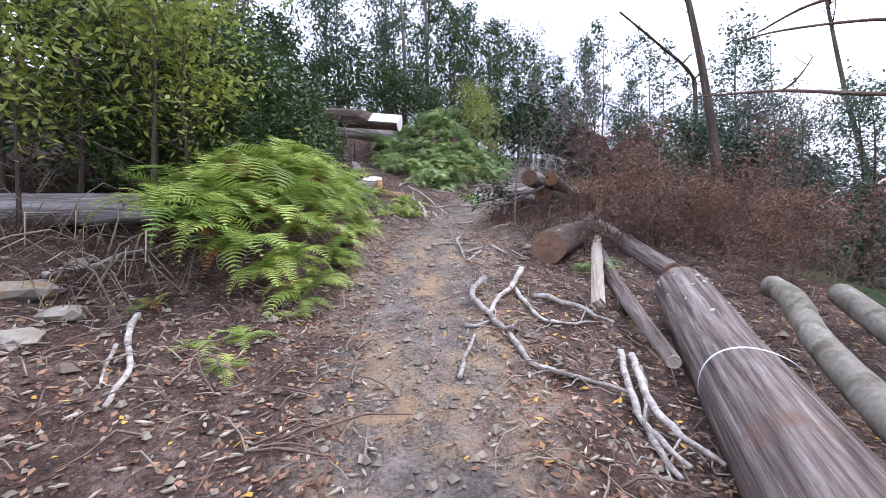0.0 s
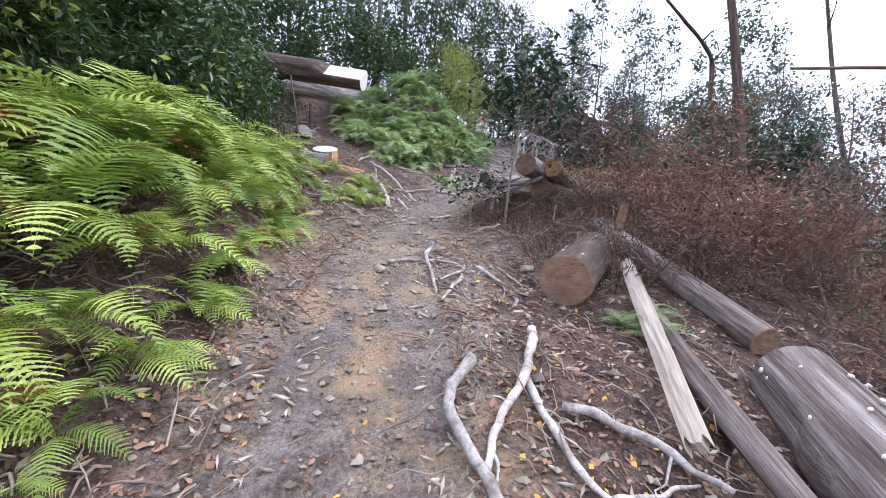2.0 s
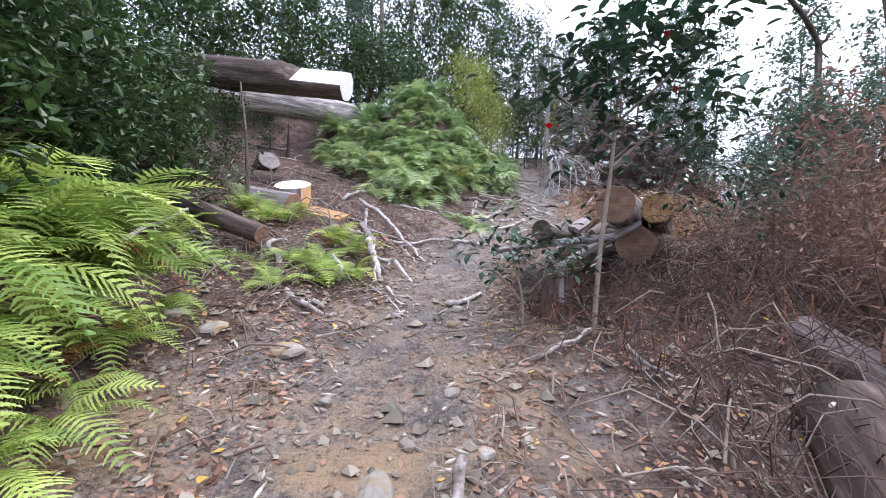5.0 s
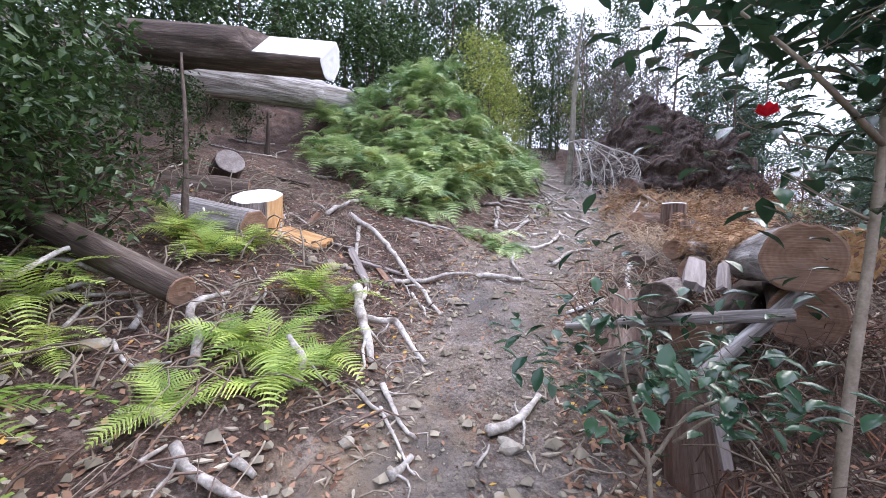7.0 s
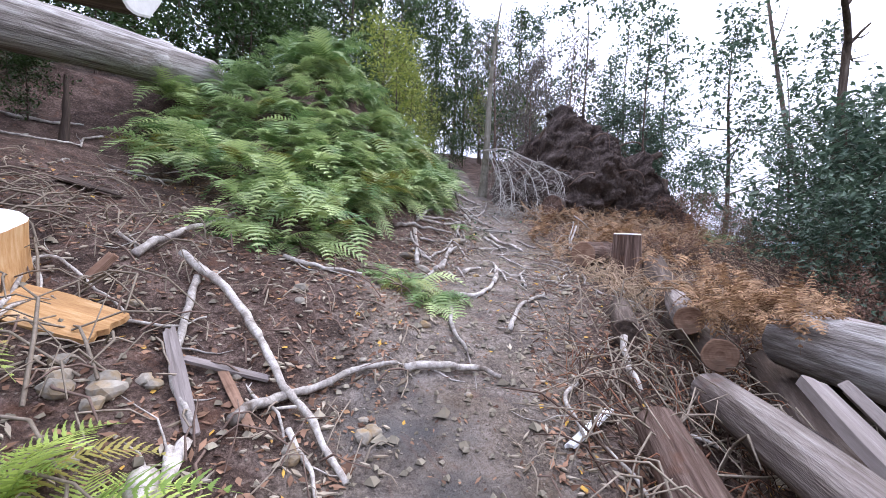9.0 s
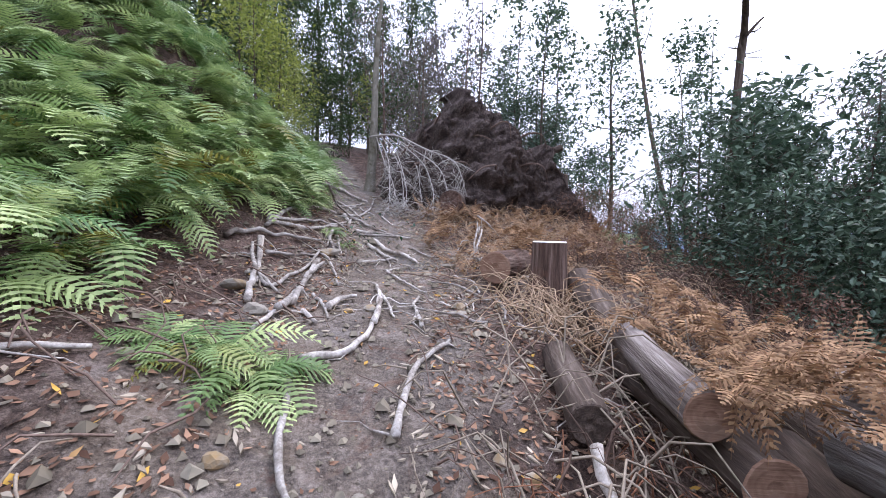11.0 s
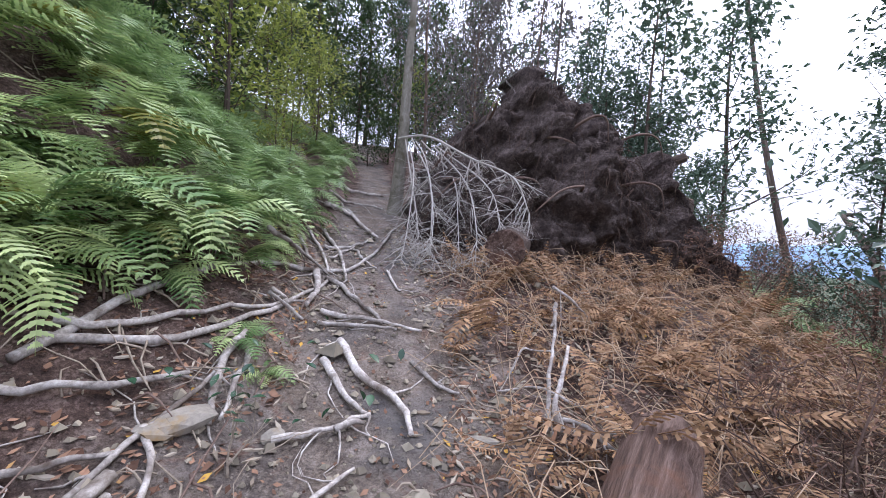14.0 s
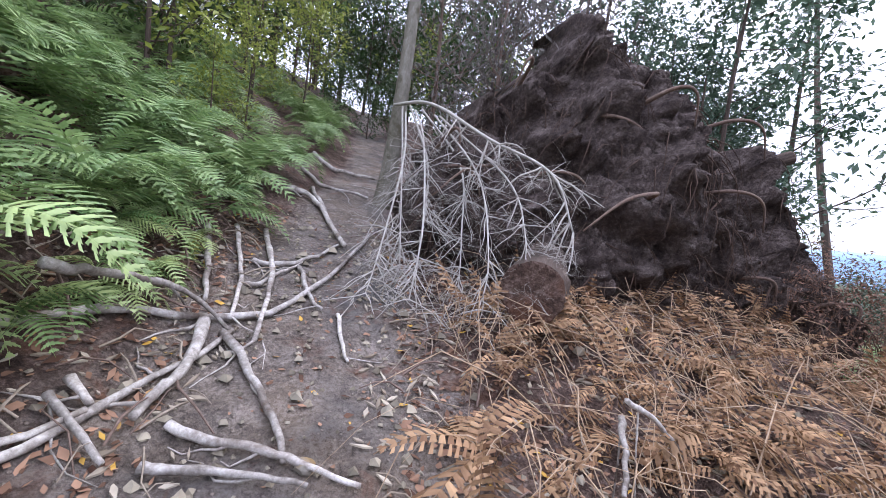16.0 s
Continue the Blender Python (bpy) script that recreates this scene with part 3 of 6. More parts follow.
def bent_log(points, rad, bark, label, seed):
    """A smooth crooked trunk through the points with blunt ends."""
    s = Shape()
    p = spline(points, 7)
    s.tube(p, [rad * (1 + 0.12 * noise.noise(Vector((i * 0.45, seed, 0)))) * (0.75 if i in (0, len(p) - 1) else 1) for i in range(len(p))], 16, wobble=0.1)
    return tagged(new("log", s.mesh("log", bark)), label, "log")


bent_log([(3.05, 3.72, 1.14), (2.95, 3.35, 1.06), (2.7, 2.85, 0.85), (2.42, 2.2, 0.66), (2.05, 1.4, 0.5), (1.95, 1.1, 0.44)], 0.1, PALE_BARK, "smooth pale grey beech log with a knee", 5)


def stump(x, y, top, r, bark, cut, label, seed, flare=1.3, split=False, tilt=0.0):
    s = Shape()
    base = hz(x, y) - 0.08
    sides, n = 24, 8
    rng = random.Random(seed)
    lobe = [rng.uniform(-1, 1) for _ in range(sides)]
    for i in range(n + 1):
        t = i / n
        for j in range(sides):
            a = 2 * math.pi * j / sides
            k = 1 + (flare - 1) * (1 - t) ** 2 * (0.6 + 0.7 * math.cos(a * 3 + seed) ** 2) + 0.04 * lobe[j]
            s.v.append((math.cos(a) * r * k, math.sin(a) * r * k, (top - base) * t + tilt * t ** 3 * r * k * math.sin(a)))
    for i in range(n):
        for j in range(sides):
            s.f.append((i * sides + j, i * sides + (j + 1) % sides, (i + 1) * sides + (j + 1) % sides, (i + 1) * sides + j))
            s.m.append(1 if split and j in (21, 22, 23, 0, 1, 2) else 0)
    ob = new("tree_stump", s.mesh("tree_stump", [bark, SPLIT_WOOD]))
    ob.location = (x, y, base)
    tagged(ob, label, "stump")
    c = Shape()
    for f, dz in ((1.0, 0.0), (0.9, 0.012), (0.5, 0.008), (0.1, 0.012)):
        for j in range(sides):
            a = 2 * math.pi * j / sides
            k = r * (1 + 0.04 * lobe[j]) * f
            c.v.append((math.cos(a) * k, math.sin(a) * k, top - base + dz + tilt * k * math.sin(a)))
    for k in range(3):
        for j in range(sides):
            c.f.append((k * sides + j, k * sides + (j + 1) % sides, (k + 1) * sides + (j + 1) % sides, (k + 1) * sides + j))
    c.f.append(tuple(3 * sides + j for j in range(sides)))
    c.m = [0] * len(c.f)
    part("cut_face", c.mesh("cut_face", cut), ob, "white freshly sawn top")
    return ob


stump(-1.95, 11.15, 3.38, 0.26, CEDAR_BARK, CUT_PALE, "fresh stump with a white top and split orange side", 1, 1.15, True, 0.38)
stump(3.55, 12.62, 3.54, 0.165, RED_BARK, CUT_PALE, "cut stump with a white sawn top among dead ferns", 2, 1.35)
stump(7.6, 16.6, 5.0, 0.25, DARK_BARK, CUT_BROWN, "dark old stump beside the root plate", 3, 1.2)
log("log", (7.0, 16.75, 5.3), (7.55, 16.45, 5.6), 0.075, 0.07, DARK_BARK, CUT_BROWN, "short sawn root stub jutting from the root plate", 14, 25)
plank("wood_slab", (-1.66, 10.98, 2.99), (-1.1, 10.76, 2.87), 0.3, 0.035, SPLIT_WOOD, "split orange slab of fresh wood on the ground", 20, 3)
plank("wood_slab", (-1.55, 11.25, 2.9), (-1.32, 11.35, 3.2), 0.1, 0.04, CUT_BROWN, "dark red splinter of wood leaning by the stump", 20, 5)
plank("wood_slab", (2.3, 6.05, 1.6), (1.47, 3.75, 0.98), 0.13, 0.07, GREY_SPLIT, "long pale splintered slab leaning on a log", 40, 6)
plank("wood_slab", (1.6, 9.05, 2.72), (1.9, 9.5, 2.84), 0.13, 0.05, WEATHERED, "grey split offcut on the log pile", 20, 8)
plank("wood_slab", (1.78, 9.05, 2.7), (2.1, 9.5, 2.82), 0.08, 0.05, WEATHERED, "narrow grey split offcut on the log pile", 50, 11)
plank("wood_slab", (1.2, 8.15, 2.1), (1.25, 8.34, 2.36), 0.045, 0.025, WEATHERED, "bleached splinter of the rotten stump", 10, 12)
plank("wood_slab", (2.6, 6.95, 1.98), (2.68, 6.98, 2.3), 0.1, 0.05, CUT_BROWN, "upright pinkish splinter among dead twigs", 60, 9)

plank("wood_slab", (-0.86, 10.89, hz(-0.86, 10.89) + 0.03), (-0.58, 10.29, hz(-0.58, 10.29) + 0.02), 0.07, 0.02, WEATHERED, "grey strip of bark lying on the slope", 15, 86)
plank("wood_slab", (-0.57, 10.73, hz(-0.57, 10.73) + 0.03), (-0.36, 10.34, hz(-0.36, 10.34) + 0.02), 0.05, 0.02, CUT_BROWN, "reddish strip of bark on the slope", 15, 56)
plank("wood_slab", (-0.73, 10.72, hz(-0.73, 10.72) + 0.03), (-0.33, 10.67, hz(-0.33, 10.67) + 0.02), 0.05, 0.02, WEATHERED, "grey strip of bark lying on the slope", 15, 73)
plank("wood_slab", (1.56, 10.3, hz(1.56, 10.3) + 0.03), (1.21, 10.13, hz(1.21, 10.13) + 0.02), 0.06, 0.02, CUT_PALE, "pale fresh wood chip beside the path", 15, 156)
plank("wood_slab", (-2.34, 12.74, hz(-2.34, 12.74) + 0.03), (-1.85, 12.69, hz(-1.85, 12.69) + 0.02), 0.1, 0.02, DARK_BARK, "dark rotten bark slab on the slope", 15, 234)


# ---- fern fronds ----
def frond_mesh(name, seed, length, width, pairs, teeth, material, arch=1.0):
    """One frond: a bent stalk along +x, toothed leaflets on both sides."""
    rng = random.Random(seed)
    s = Shape()
    spine = []
    for i in range(pairs + 3):
        t = i / (pairs + 2)
        spine.append(Vector((length * (t * 0.95 - 0.2 * arch * t ** 3), 0.04 * length * math.sin(t * 3 + seed), length * arch * (0.5 * t - 0.95 * t * t))))
    s.tube(spine[::3] + [spine[-1]], [0.0035 * (1 - 0.7 * i / len(spine[::3])) for i in range(len(spine[::3]) + 1)], 3, cap=False)
    for i in range(2, pairs + 2):
        t = i / (pairs + 2)
        ahead = (spine[i + 1] - spine[i - 1]).normalized()
        reach = width * (math.sin(math.pi * min(1, 0.16 + 0.86 * t)) ** 0.8) * rng.uniform(0.85, 1.08)
        for sign in (1, -1):
            way = Vector((0.42, sign, -0.05)) + ahead * 0.1 + Vector((rng.uniform(-0.08, 0.08), 0, rng.uniform(-0.12, 0.1)))
            way.normalize()
            up = Vector((0, 0, 1))
            side = ahead
            wide = length / pairs * 0.98
            for k in range(teeth):
                u0, u1 = k / teeth, (k + 1) / teeth
                a = spine[i] + way * (reach * u0) - up * (0.28 * reach * u0 ** 2)
                b = spine[i] + way * (reach * u1) - up * (0.28 * reach * u1 ** 2)
                w = wide * 0.34 * (1 - 0.82 * u0)
                low = up * (0.12 * w)
                s.add([tuple(a), tuple(b), tuple(b + side * w - low), tuple(a + side * (w * 0.62) - low), tuple(a - side * (w * 0.62) - low), tuple(b - side * w - low)], [(0, 1, 2, 3), (0, 4, 5, 1)])
    return s.mesh(name, material, smooth=False)


FRONDS = {
    "near": [frond_mesh("frond", k, 0.8, 0.19, 18, 4, FERN_GREEN, a) for k, a in ((1, 0.9), (2, 1.15), (3, 0.7), (4, 1.3))],
    "deep": [frond_mesh("frond", k, 0.7, 0.17, 14, 3, FERN_DEEP, a) for k, a in ((5, 1.0), (6, 1.3), (7, 0.8))],
    "dead": [frond_mesh("frond", k, 0.6, 0.11, 11, 2, FERN_DEAD, a) for k, a in ((8, 0.6), (9, 1.5), (10, -0.5))],
}


def fern(x, y, kind, count, size, rng, label, lift=0.0, facing=None, spread=180, rise=(5, 50), group=""):
    """A fern plant: fronds springing from one crown."""
    ob = new("fern", None)
    ob.empty_display_size = 0.1
    ob.location = (x, y, hz(x, y) - 0.02 + lift)
    tagged(ob, label, "fern", group)
    for i in range(count):
        a = (facing + rng.uniform(-spread, spread)) if facing is not None else 360 * i / count + rng.uniform(-25, 25)
        k = size * rng.uniform(0.65, 1.15)
        f = part("frond", rng.choice(FRONDS[kind]), ob)
        f.matrix_basis = pose(0, 0, 0, rng.uniform(-20, 20), -rng.uniform(*rise), a) @ Matrix.Diagonal((k, k, k, 1))
    return ob


def fern_patch(name, kind, material, plants, rng, label, rise):
    """Ferns too many to count, joined: plants are (x, y, lift, fronds, size)."""
    v, f, k = [], [], 0
    for x, y, lift, count, size in plants:
        for i in range(count):
            me = rng.choice(FRONDS[kind])
            co = np.empty(len(me.vertices) * 3)
            me.vertices.foreach_get("co", co)
            s = size * rng.uniform(0.65, 1.15)
            m = np.array(pose(x, y, hz(x, y) + lift, rng.uniform(-25, 25), -rng.uniform(*rise), rng.uniform(0, 360)))
            v.append(co.reshape(-1, 3) * s @ m[:3, :3].T + m[:3, 3])
            f.extend([tuple(q + k for q in p.vertices) for p in me.polygons])
            k += len(me.vertices)
    out = bpy.data.meshes.new(name)
    out.from_pydata(np.concatenate(v).tolist(), [], f)
    out.materials.append(material)
    return tagged(new(name, out), label, "ferns", kind="stuff")


rng = random.Random(5)
# the bright bank of ferns on the left of the path
for row in range(6):
    for j in range(15):
        x, y = -1.25 - 0.3 * row + rng.uniform(-0.1, 0.1), 3.5 + 0.29 * j + 0.2 * (row % 2) + rng.uniform(-0.12, 0.12)
        x -= 0.32 * max(0, y - 6.2) + 0.1 * max(0, 4.4 - y)
        fern(x, y, "near", rng.randint(7, 10), rng.uniform(0.75, 1.1) * (0.55 if row == 0 else 0.8 if row == 1 else 1), rng, "lush bright green fern on the path's bank", (0.02, 0.16, 0.36, 0.52, 0.6, 0.62)[row] + 0.06 * max(0, y - 6), -55, 85, (5, 55), "ferns on the bank")
for x, y, k in ((-2.5, 3.32, 0.5), (-1.77, 2.83, 0.55), (-1.51, 2.93, 0.55), (-1.45, 2.53, 0.45), (-1.31, 3.38, 0.4)):
    fern(x, y, "near", 9, k * 0.7, rng, "small yellow-green fern in leaf litter", 0, None, 180, (5, 45), "small ferns")
for x, y, k in ((-0.95, 9.0, 0.55), (-0.65, 9.1, 0.5), (-1.2, 9.1, 0.5), (-0.85, 8.75, 0.5), (-0.75, 9.75, 0.6), (-1.0, 9.85, 0.55), (-2.3, 10.35, 0.65), (-2.0, 10.2, 0.6), (-1.75, 10.45, 0.6), (-1.25, 8.45, 0.4)):
    fern(x, y, "near", 13, k * 1.15, rng, "small yellow-green fern among roots", 0.02, None, 180, (18, 68), "small ferns")
for x, y, k, up in ((-1.75, 7.35, 1.0, 0.45), (-2.0, 7.7, 1.1, 0.6), (-1.7, 7.75, 0.9, 0.3), (-2.2, 8.0, 1.0, 0.55), (-2.3, 7.4, 1.1, 0.7), (-1.95, 7.1, 1.0, 0.55), (-2.5, 9.15, 0.75, 0.1), (-2.85, 9.35, 0.8, 0.15), (-2.2, 8.95, 0.5, 0.0)):
    fern(x, y, "near", 9, k, rng, "lush bright green fern on the path's bank", up, -40, 95, (5, 55), "ferns on the bank")
for x, y, k in ((1.78, 5.1, 0.5), (1.95, 4.9, 0.45), (2.05, 5.25, 0.45)):
    fern(x, y, "deep", 9, k, rng, "green fern growing beside the sawn log", 0.03, None, 180, (15, 65), "small ferns")
# the large fern mound; those past its brow are joined
far = []
for i in range(19):
    for j in range(17):
        x, y = -2.9 + 0.31 * i + rng.uniform(-0.14, 0.14), 12.6 + 0.33 * j + rng.uniform(-0.14, 0.14)
        if path_x(y) - x < np.interp(y, (13.5, 14.1, 14.6, 15.2, 16, 19), (1.85, 1.65, 1.4, 1.05, 0.78, 0.72)) or x < -0.95 - 0.3 * (y - 12.6) - 0.7 * min(1, max(0, y - 12.9)) or (y > 17 and path_x(y) - x > 3.2):
            continue
        if y > 15.75:
            far.append((x, y, rng.uniform(0.05, 0.5), 8, rng.uniform(0.7, 1.05)))
            continue
        fern(x, y, "deep", rng.randint(8, 10), rng.uniform(0.7, 1.05), rng, "green fern on the overgrown mound", rng.uniform(0.05, 0.5), -65, 100, (5, 55), "ferns on the mound")
for i in range(80):
    x, y = rng.uniform(-0.8, 1.7), rng.uniform(13.5, 16.4)
    if path_x(y) - x < np.interp(y, (13.5, 14.1, 14.6, 15.2, 16, 19), (2.0, 1.8, 1.55, 1.2, 0.9, 0.8)):
        continue
    fern(x, y, "deep", 9, rng.uniform(0.6, 0.95), rng, "green fern on the overgrown mound", rng.uniform(0.0, 0.25), -65, 100, (-15, 45), "ferns on the mound")
for i in range(34):
    y = rng.uniform(15.7, 18.4)
    fern(float(path_x(y)) - rng.uniform(0.85, 1.45), y, "deep", 8, rng.uniform(0.35, 0.55), rng, "green fern drooping over the path's edge", rng.uniform(0.02, 0.22), -30, 110, (-20, 40), "ferns on the mound")
for i in range(110):
    y = rng.uniform(16.6, 24)
    far.append((float(path_x(y)) - rng.uniform(0.7, 3.6), y, rng.uniform(0.05, 0.3), 7, rng.uniform(0.7, 1.0)))
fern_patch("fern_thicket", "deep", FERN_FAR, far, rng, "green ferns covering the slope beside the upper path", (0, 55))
for x, y, k in ((0.75, 12.1, 0.5), (0.95, 12.0, 0.45), (0.6, 12.0, 0.4), (0.85, 11.85, 0.4), (0.5, 12.15, 0.35), (-0.75, 12.25, 0.5), (-0.45, 12.35, 0.5), (-0.2, 12.5, 0.55), (-0.95, 12.5, 0.5), (2.0, 14.75, 0.28), (2.15, 14.6, 0.24)):
    fern(x, y, "deep", 12, k * 1.6, rng, "low green fern on bare earth", 0, None, 180, (5, 40), "small ferns")
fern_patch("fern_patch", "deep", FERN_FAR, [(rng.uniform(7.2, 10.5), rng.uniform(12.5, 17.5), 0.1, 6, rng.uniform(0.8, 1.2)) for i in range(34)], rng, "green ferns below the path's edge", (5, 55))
# dead rust-coloured ferns on the right
dead = []
for i in range(290):
    x, y = rng.uniform(3.0, 7.6), rng.uniform(11.6, 16.4)
    if x - path_x(y) < 0.72 or (x - path_x(y) > 2.5 and y < 13.6) or (3.0 < x < 4.3 and 11.9 < y < 13.5):
        continue
    dead.append((x, y, rng.uniform(0.0, 0.22), 5, rng.uniform(0.5, 0.95)))
dead += [(rng.uniform(3.0, 4.3), rng.uniform(10.5, 11.9), rng.uniform(0.3, 0.6), 5, 0.65) for i in range(26)]
dead += [(x, y, 2.98 + rng.uniform(-0.06, 0.14) - hz(x, y), 5, 0.5) for x, y in ((rng.uniform(2.35, 3.1), rng.uniform(9.8, 10.7)) for i in range(22))]
fern_patch("withered_ferns", "dead", FERN_DEAD, dead, rng, "withered rust-brown ferns heaped on the slope", (-30, 50))


# ---- the upturned root plate ----
def build_root_plate():
    s = Shape()
    nu, nv = 150, 100
    for i in range(nv + 1):
        v = i / nv
        for j in range(nu + 1):
            u = -1 + 2 * j / nu
            top = 2.15 * (1 - max(0, abs(u) - 0.15) ** 2.2 * 1.1) * (1 + 0.25 * noise.noise(Vector((u * 5, 0, 3)))) + 0.65 * math.exp(-((u + 0.12) / 0.13) ** 2) - 0.5 * math.exp(-((u - 0.52) / 0.1) ** 2)
            z = top * v
            x = 5.85 + 1.95 * u - 0.02 * z
            y = 16.4 + 0.36 * z - 0.3 * u + 0.7 * max(0, -u) ** 1.5
            d = noise.fractal(Vector((x * 1.1, z * 1.1, 2)), 0.9, 2.1, 6) * 0.35 + noise.fractal(Vector((x * 4, z * 4, 7)), 0.6, 2.1, 6) * 0.17 + 0.10 * abs(noise.noise(Vector((x * 9, z * 5, 4))))
            s.v.append((x + 0.1 * noise.noise(Vector((x * 3, z * 3, 1))), y - d - 0.35 * math.sin(math.pi * v), hz(x, y) - 0.1 + z + 0.2 * d))
    k = len(s.v)
    for i in range(nv + 1):
        for j in range(nu + 1):
            x, y, z = s.v[i * (nu + 1) + j]
            s.v.append((x, y + 0.75, z - 0.05))
    for i in range(nv):
        for j in range(nu):
            q = i * (nu + 1) + j
            s.f.append((q, q + 1, q + nu + 2, q + nu + 1))
            s.f.append((k + q, k + q + nu + 1, k + q + nu + 2, k + q + 1))
    for j in range(nu):
        q = nv * (nu + 1) + j
        s.f.append((q, q + 1, q + 1 + k, q + k))
    for i in range(nv):
        for q, w in ((i * (nu + 1), (i + 1) * (nu + 1)), ((i + 1) * (nu + 1) + nu, i * (nu + 1) + nu)):
            s.f.append((q, w, w + k, q + k))
    s.m = [0] * len(s.f)
    ob = new("root_plate", s.mesh("root_plate", ROOT_EARTH))
    tagged(ob, "tall upturned root plate of dark earth and torn roots", "root plate")
    rng = random.Random(8)
    fine = Shape()
    for i in range(650):
        q = rng.randrange(nu * nv)
        x, y, z = s.v[q]
        a, ln = rng.uniform(0, 6.28), rng.uniform(0.15, 0.6)
        pts = [(x, y + 0.05, z)]
        for m in range(4):
            px, py, pz = pts[-1]
            pts.append((px + math.cos(a) * ln * 0.2 + rng.uniform(-0.04, 0.04), py - ln * 0.14 * (1 - m * 0.3), pz - ln * (0.05 + 0.12 * m) + rng.uniform(-0.03, 0.06)))
        fine.tube(pts, [0.006, 0.0055, 0.005, 0.0035, 0.002], 3, cap=False)
    tagged(part("root_fringe", fine.mesh("root_fringe", DARK_TWIG), ob, "thin dry roots hanging from the earth"), kind="stuff")
    for i in range(14):
        q = rng.randrange(nu * nv // 3, nu * nv)
        x, y, z = s.v[q]
        a, ln = rng.uniform(-0.5, 3.6), rng.uniform(0.5, 1.1)
        r = Shape()
        pts = spline([(x, y + 0.15, z), (x + math.cos(a) * ln * 0.3, y - 0.2, z + math.sin(a) * ln * 0.2), (x + math.cos(a) * ln * 0.7, y - 0.3, z + math.sin(a) * ln * 0.3 - 0.1), (x + math.cos(a) * ln, y - 0.25, z + math.sin(a) * ln * 0.3 - 0.35)])
        r.tube(pts, [0.022 * (1 - 0.75 * m / len(pts)) for m in range(len(pts))], 6)
        part("root", r.mesh("root", BROWN_TWIG), ob)
    return ob


build_root_plate()


# ---- trees and bushes ----
def grow(wood, tips, p, way, ln, r, depth, rng, bend=0.25, kids=(3, 5), shrink=0.62, up=0.1, sides=6):
    """A limb with its side limbs; tips collects where leaves sit."""
    pts, rad = [p.copy()], [r]
    n = 5 if depth else 3
    for i in range(n):
        way = (way + Vector((rng.uniform(-1, 1), rng.uniform(-1, 1), rng.uniform(-1, 1))) * bend * 0.5 + Vector((0, 0, up))).normalized()
        p = p + way * (ln / n)
        pts.append(p.copy())
        rad.append(r * (1 - 0.65 * (i + 1) / n))
        if depth <= 1:
            tips.append(p.copy())
    wood.tube(pts, rad, sides if depth > 1 else 3, cap=False)
    if depth == 0:
        return
    for k in range(rng.randint(*kids)):
        i = rng.randint(min(2, n), n)
        side = Vector((rng.uniform(-1, 1), rng.uniform(-1, 1), rng.uniform(-0.3, 0.7))).normalized()
        grow(wood, tips, pts[i], (way * 0.45 + side).normalized(), ln * shrink * rng.uniform(0.75, 1.15), rad[i] * 0.7, depth - 1, rng, bend, kids, shrink, up, sides)


def tree_meshes(name, seed, tall, r, bark, leaf, first=0.35, limbs=14, limb=0.3, per_tip=10, size=(0.09, 0.045), spread=0.16, lean=(0, 0), droop=0.3, depth=2, kids=(3, 4), clump=0.6):
    """A trunk with limbs, and a crown of single leaves."""
    rng, nrng = random.Random(seed), np.random.default_rng(seed)
    wood, tips = Shape(), []
    pts = [Vector((lean[0] * t * t * tall + 0.02 * tall * math.sin(t * 5 + seed) * t, lean[1] * t * t * tall + 0.015 * tall * math.cos(t * 4 + seed) * t, tall * t)) for t in np.linspace(0, 1, 12)]
    wood.tube(pts, [r * (1.25 if i == 0 else 1 - 0.85 * i / 11) for i in range(12)], 9, cap=False)
    for i in range(limbs):
        t = first + (1 - first) * (i + rng.random()) / limbs
        k = min(10, int(t * 11))
        p = pts[k].lerp(pts[k + 1], t * 11 - k)
        a = rng.uniform(0, 6.28)
        ln = tall * limb * (1.15 - 0.75 * t) * rng.uniform(0.7, 1.2)
        grow(wood, tips, p, Vector((math.cos(a), math.sin(a), rng.uniform(0.1, 0.7))).normalized(), ln, r * 0.34 * (1.2 - t * 0.8), depth - 1, rng, kids=kids)
    crown = Shape()
    if per_tip:
        c = [t for t in tips if rng.random() < clump for _ in range(per_tip)]
        leaves(crown, nrng, c, size[0], size[1], droop, spread)
    return wood.mesh("trunk", bark), crown.mesh("crown", leaf, smooth=False) if per_tip else None


def plant(name, kinds, x, y, turn, scale, label, category="tree", group="", lift=-0.1, tilt=(0, 0)):
    ob = new(name, None)
    ob.empty_display_size = 0.2
    ob.matrix_basis = pose(x, y, hz(x, y) + lift, tilt[0], tilt[1], turn) @ Matrix.Diagonal((scale, scale, scale, 1))
    tagged(ob, label, category, group)
    part("trunk", kinds[0], ob)
    if kinds[1]:
        part("crown", kinds[1], ob)
    return ob


def crown_in(me, leaf):
    """The same crown in another leaf."""
    me = me.copy()
    me.materials[0] = leaf
    return me


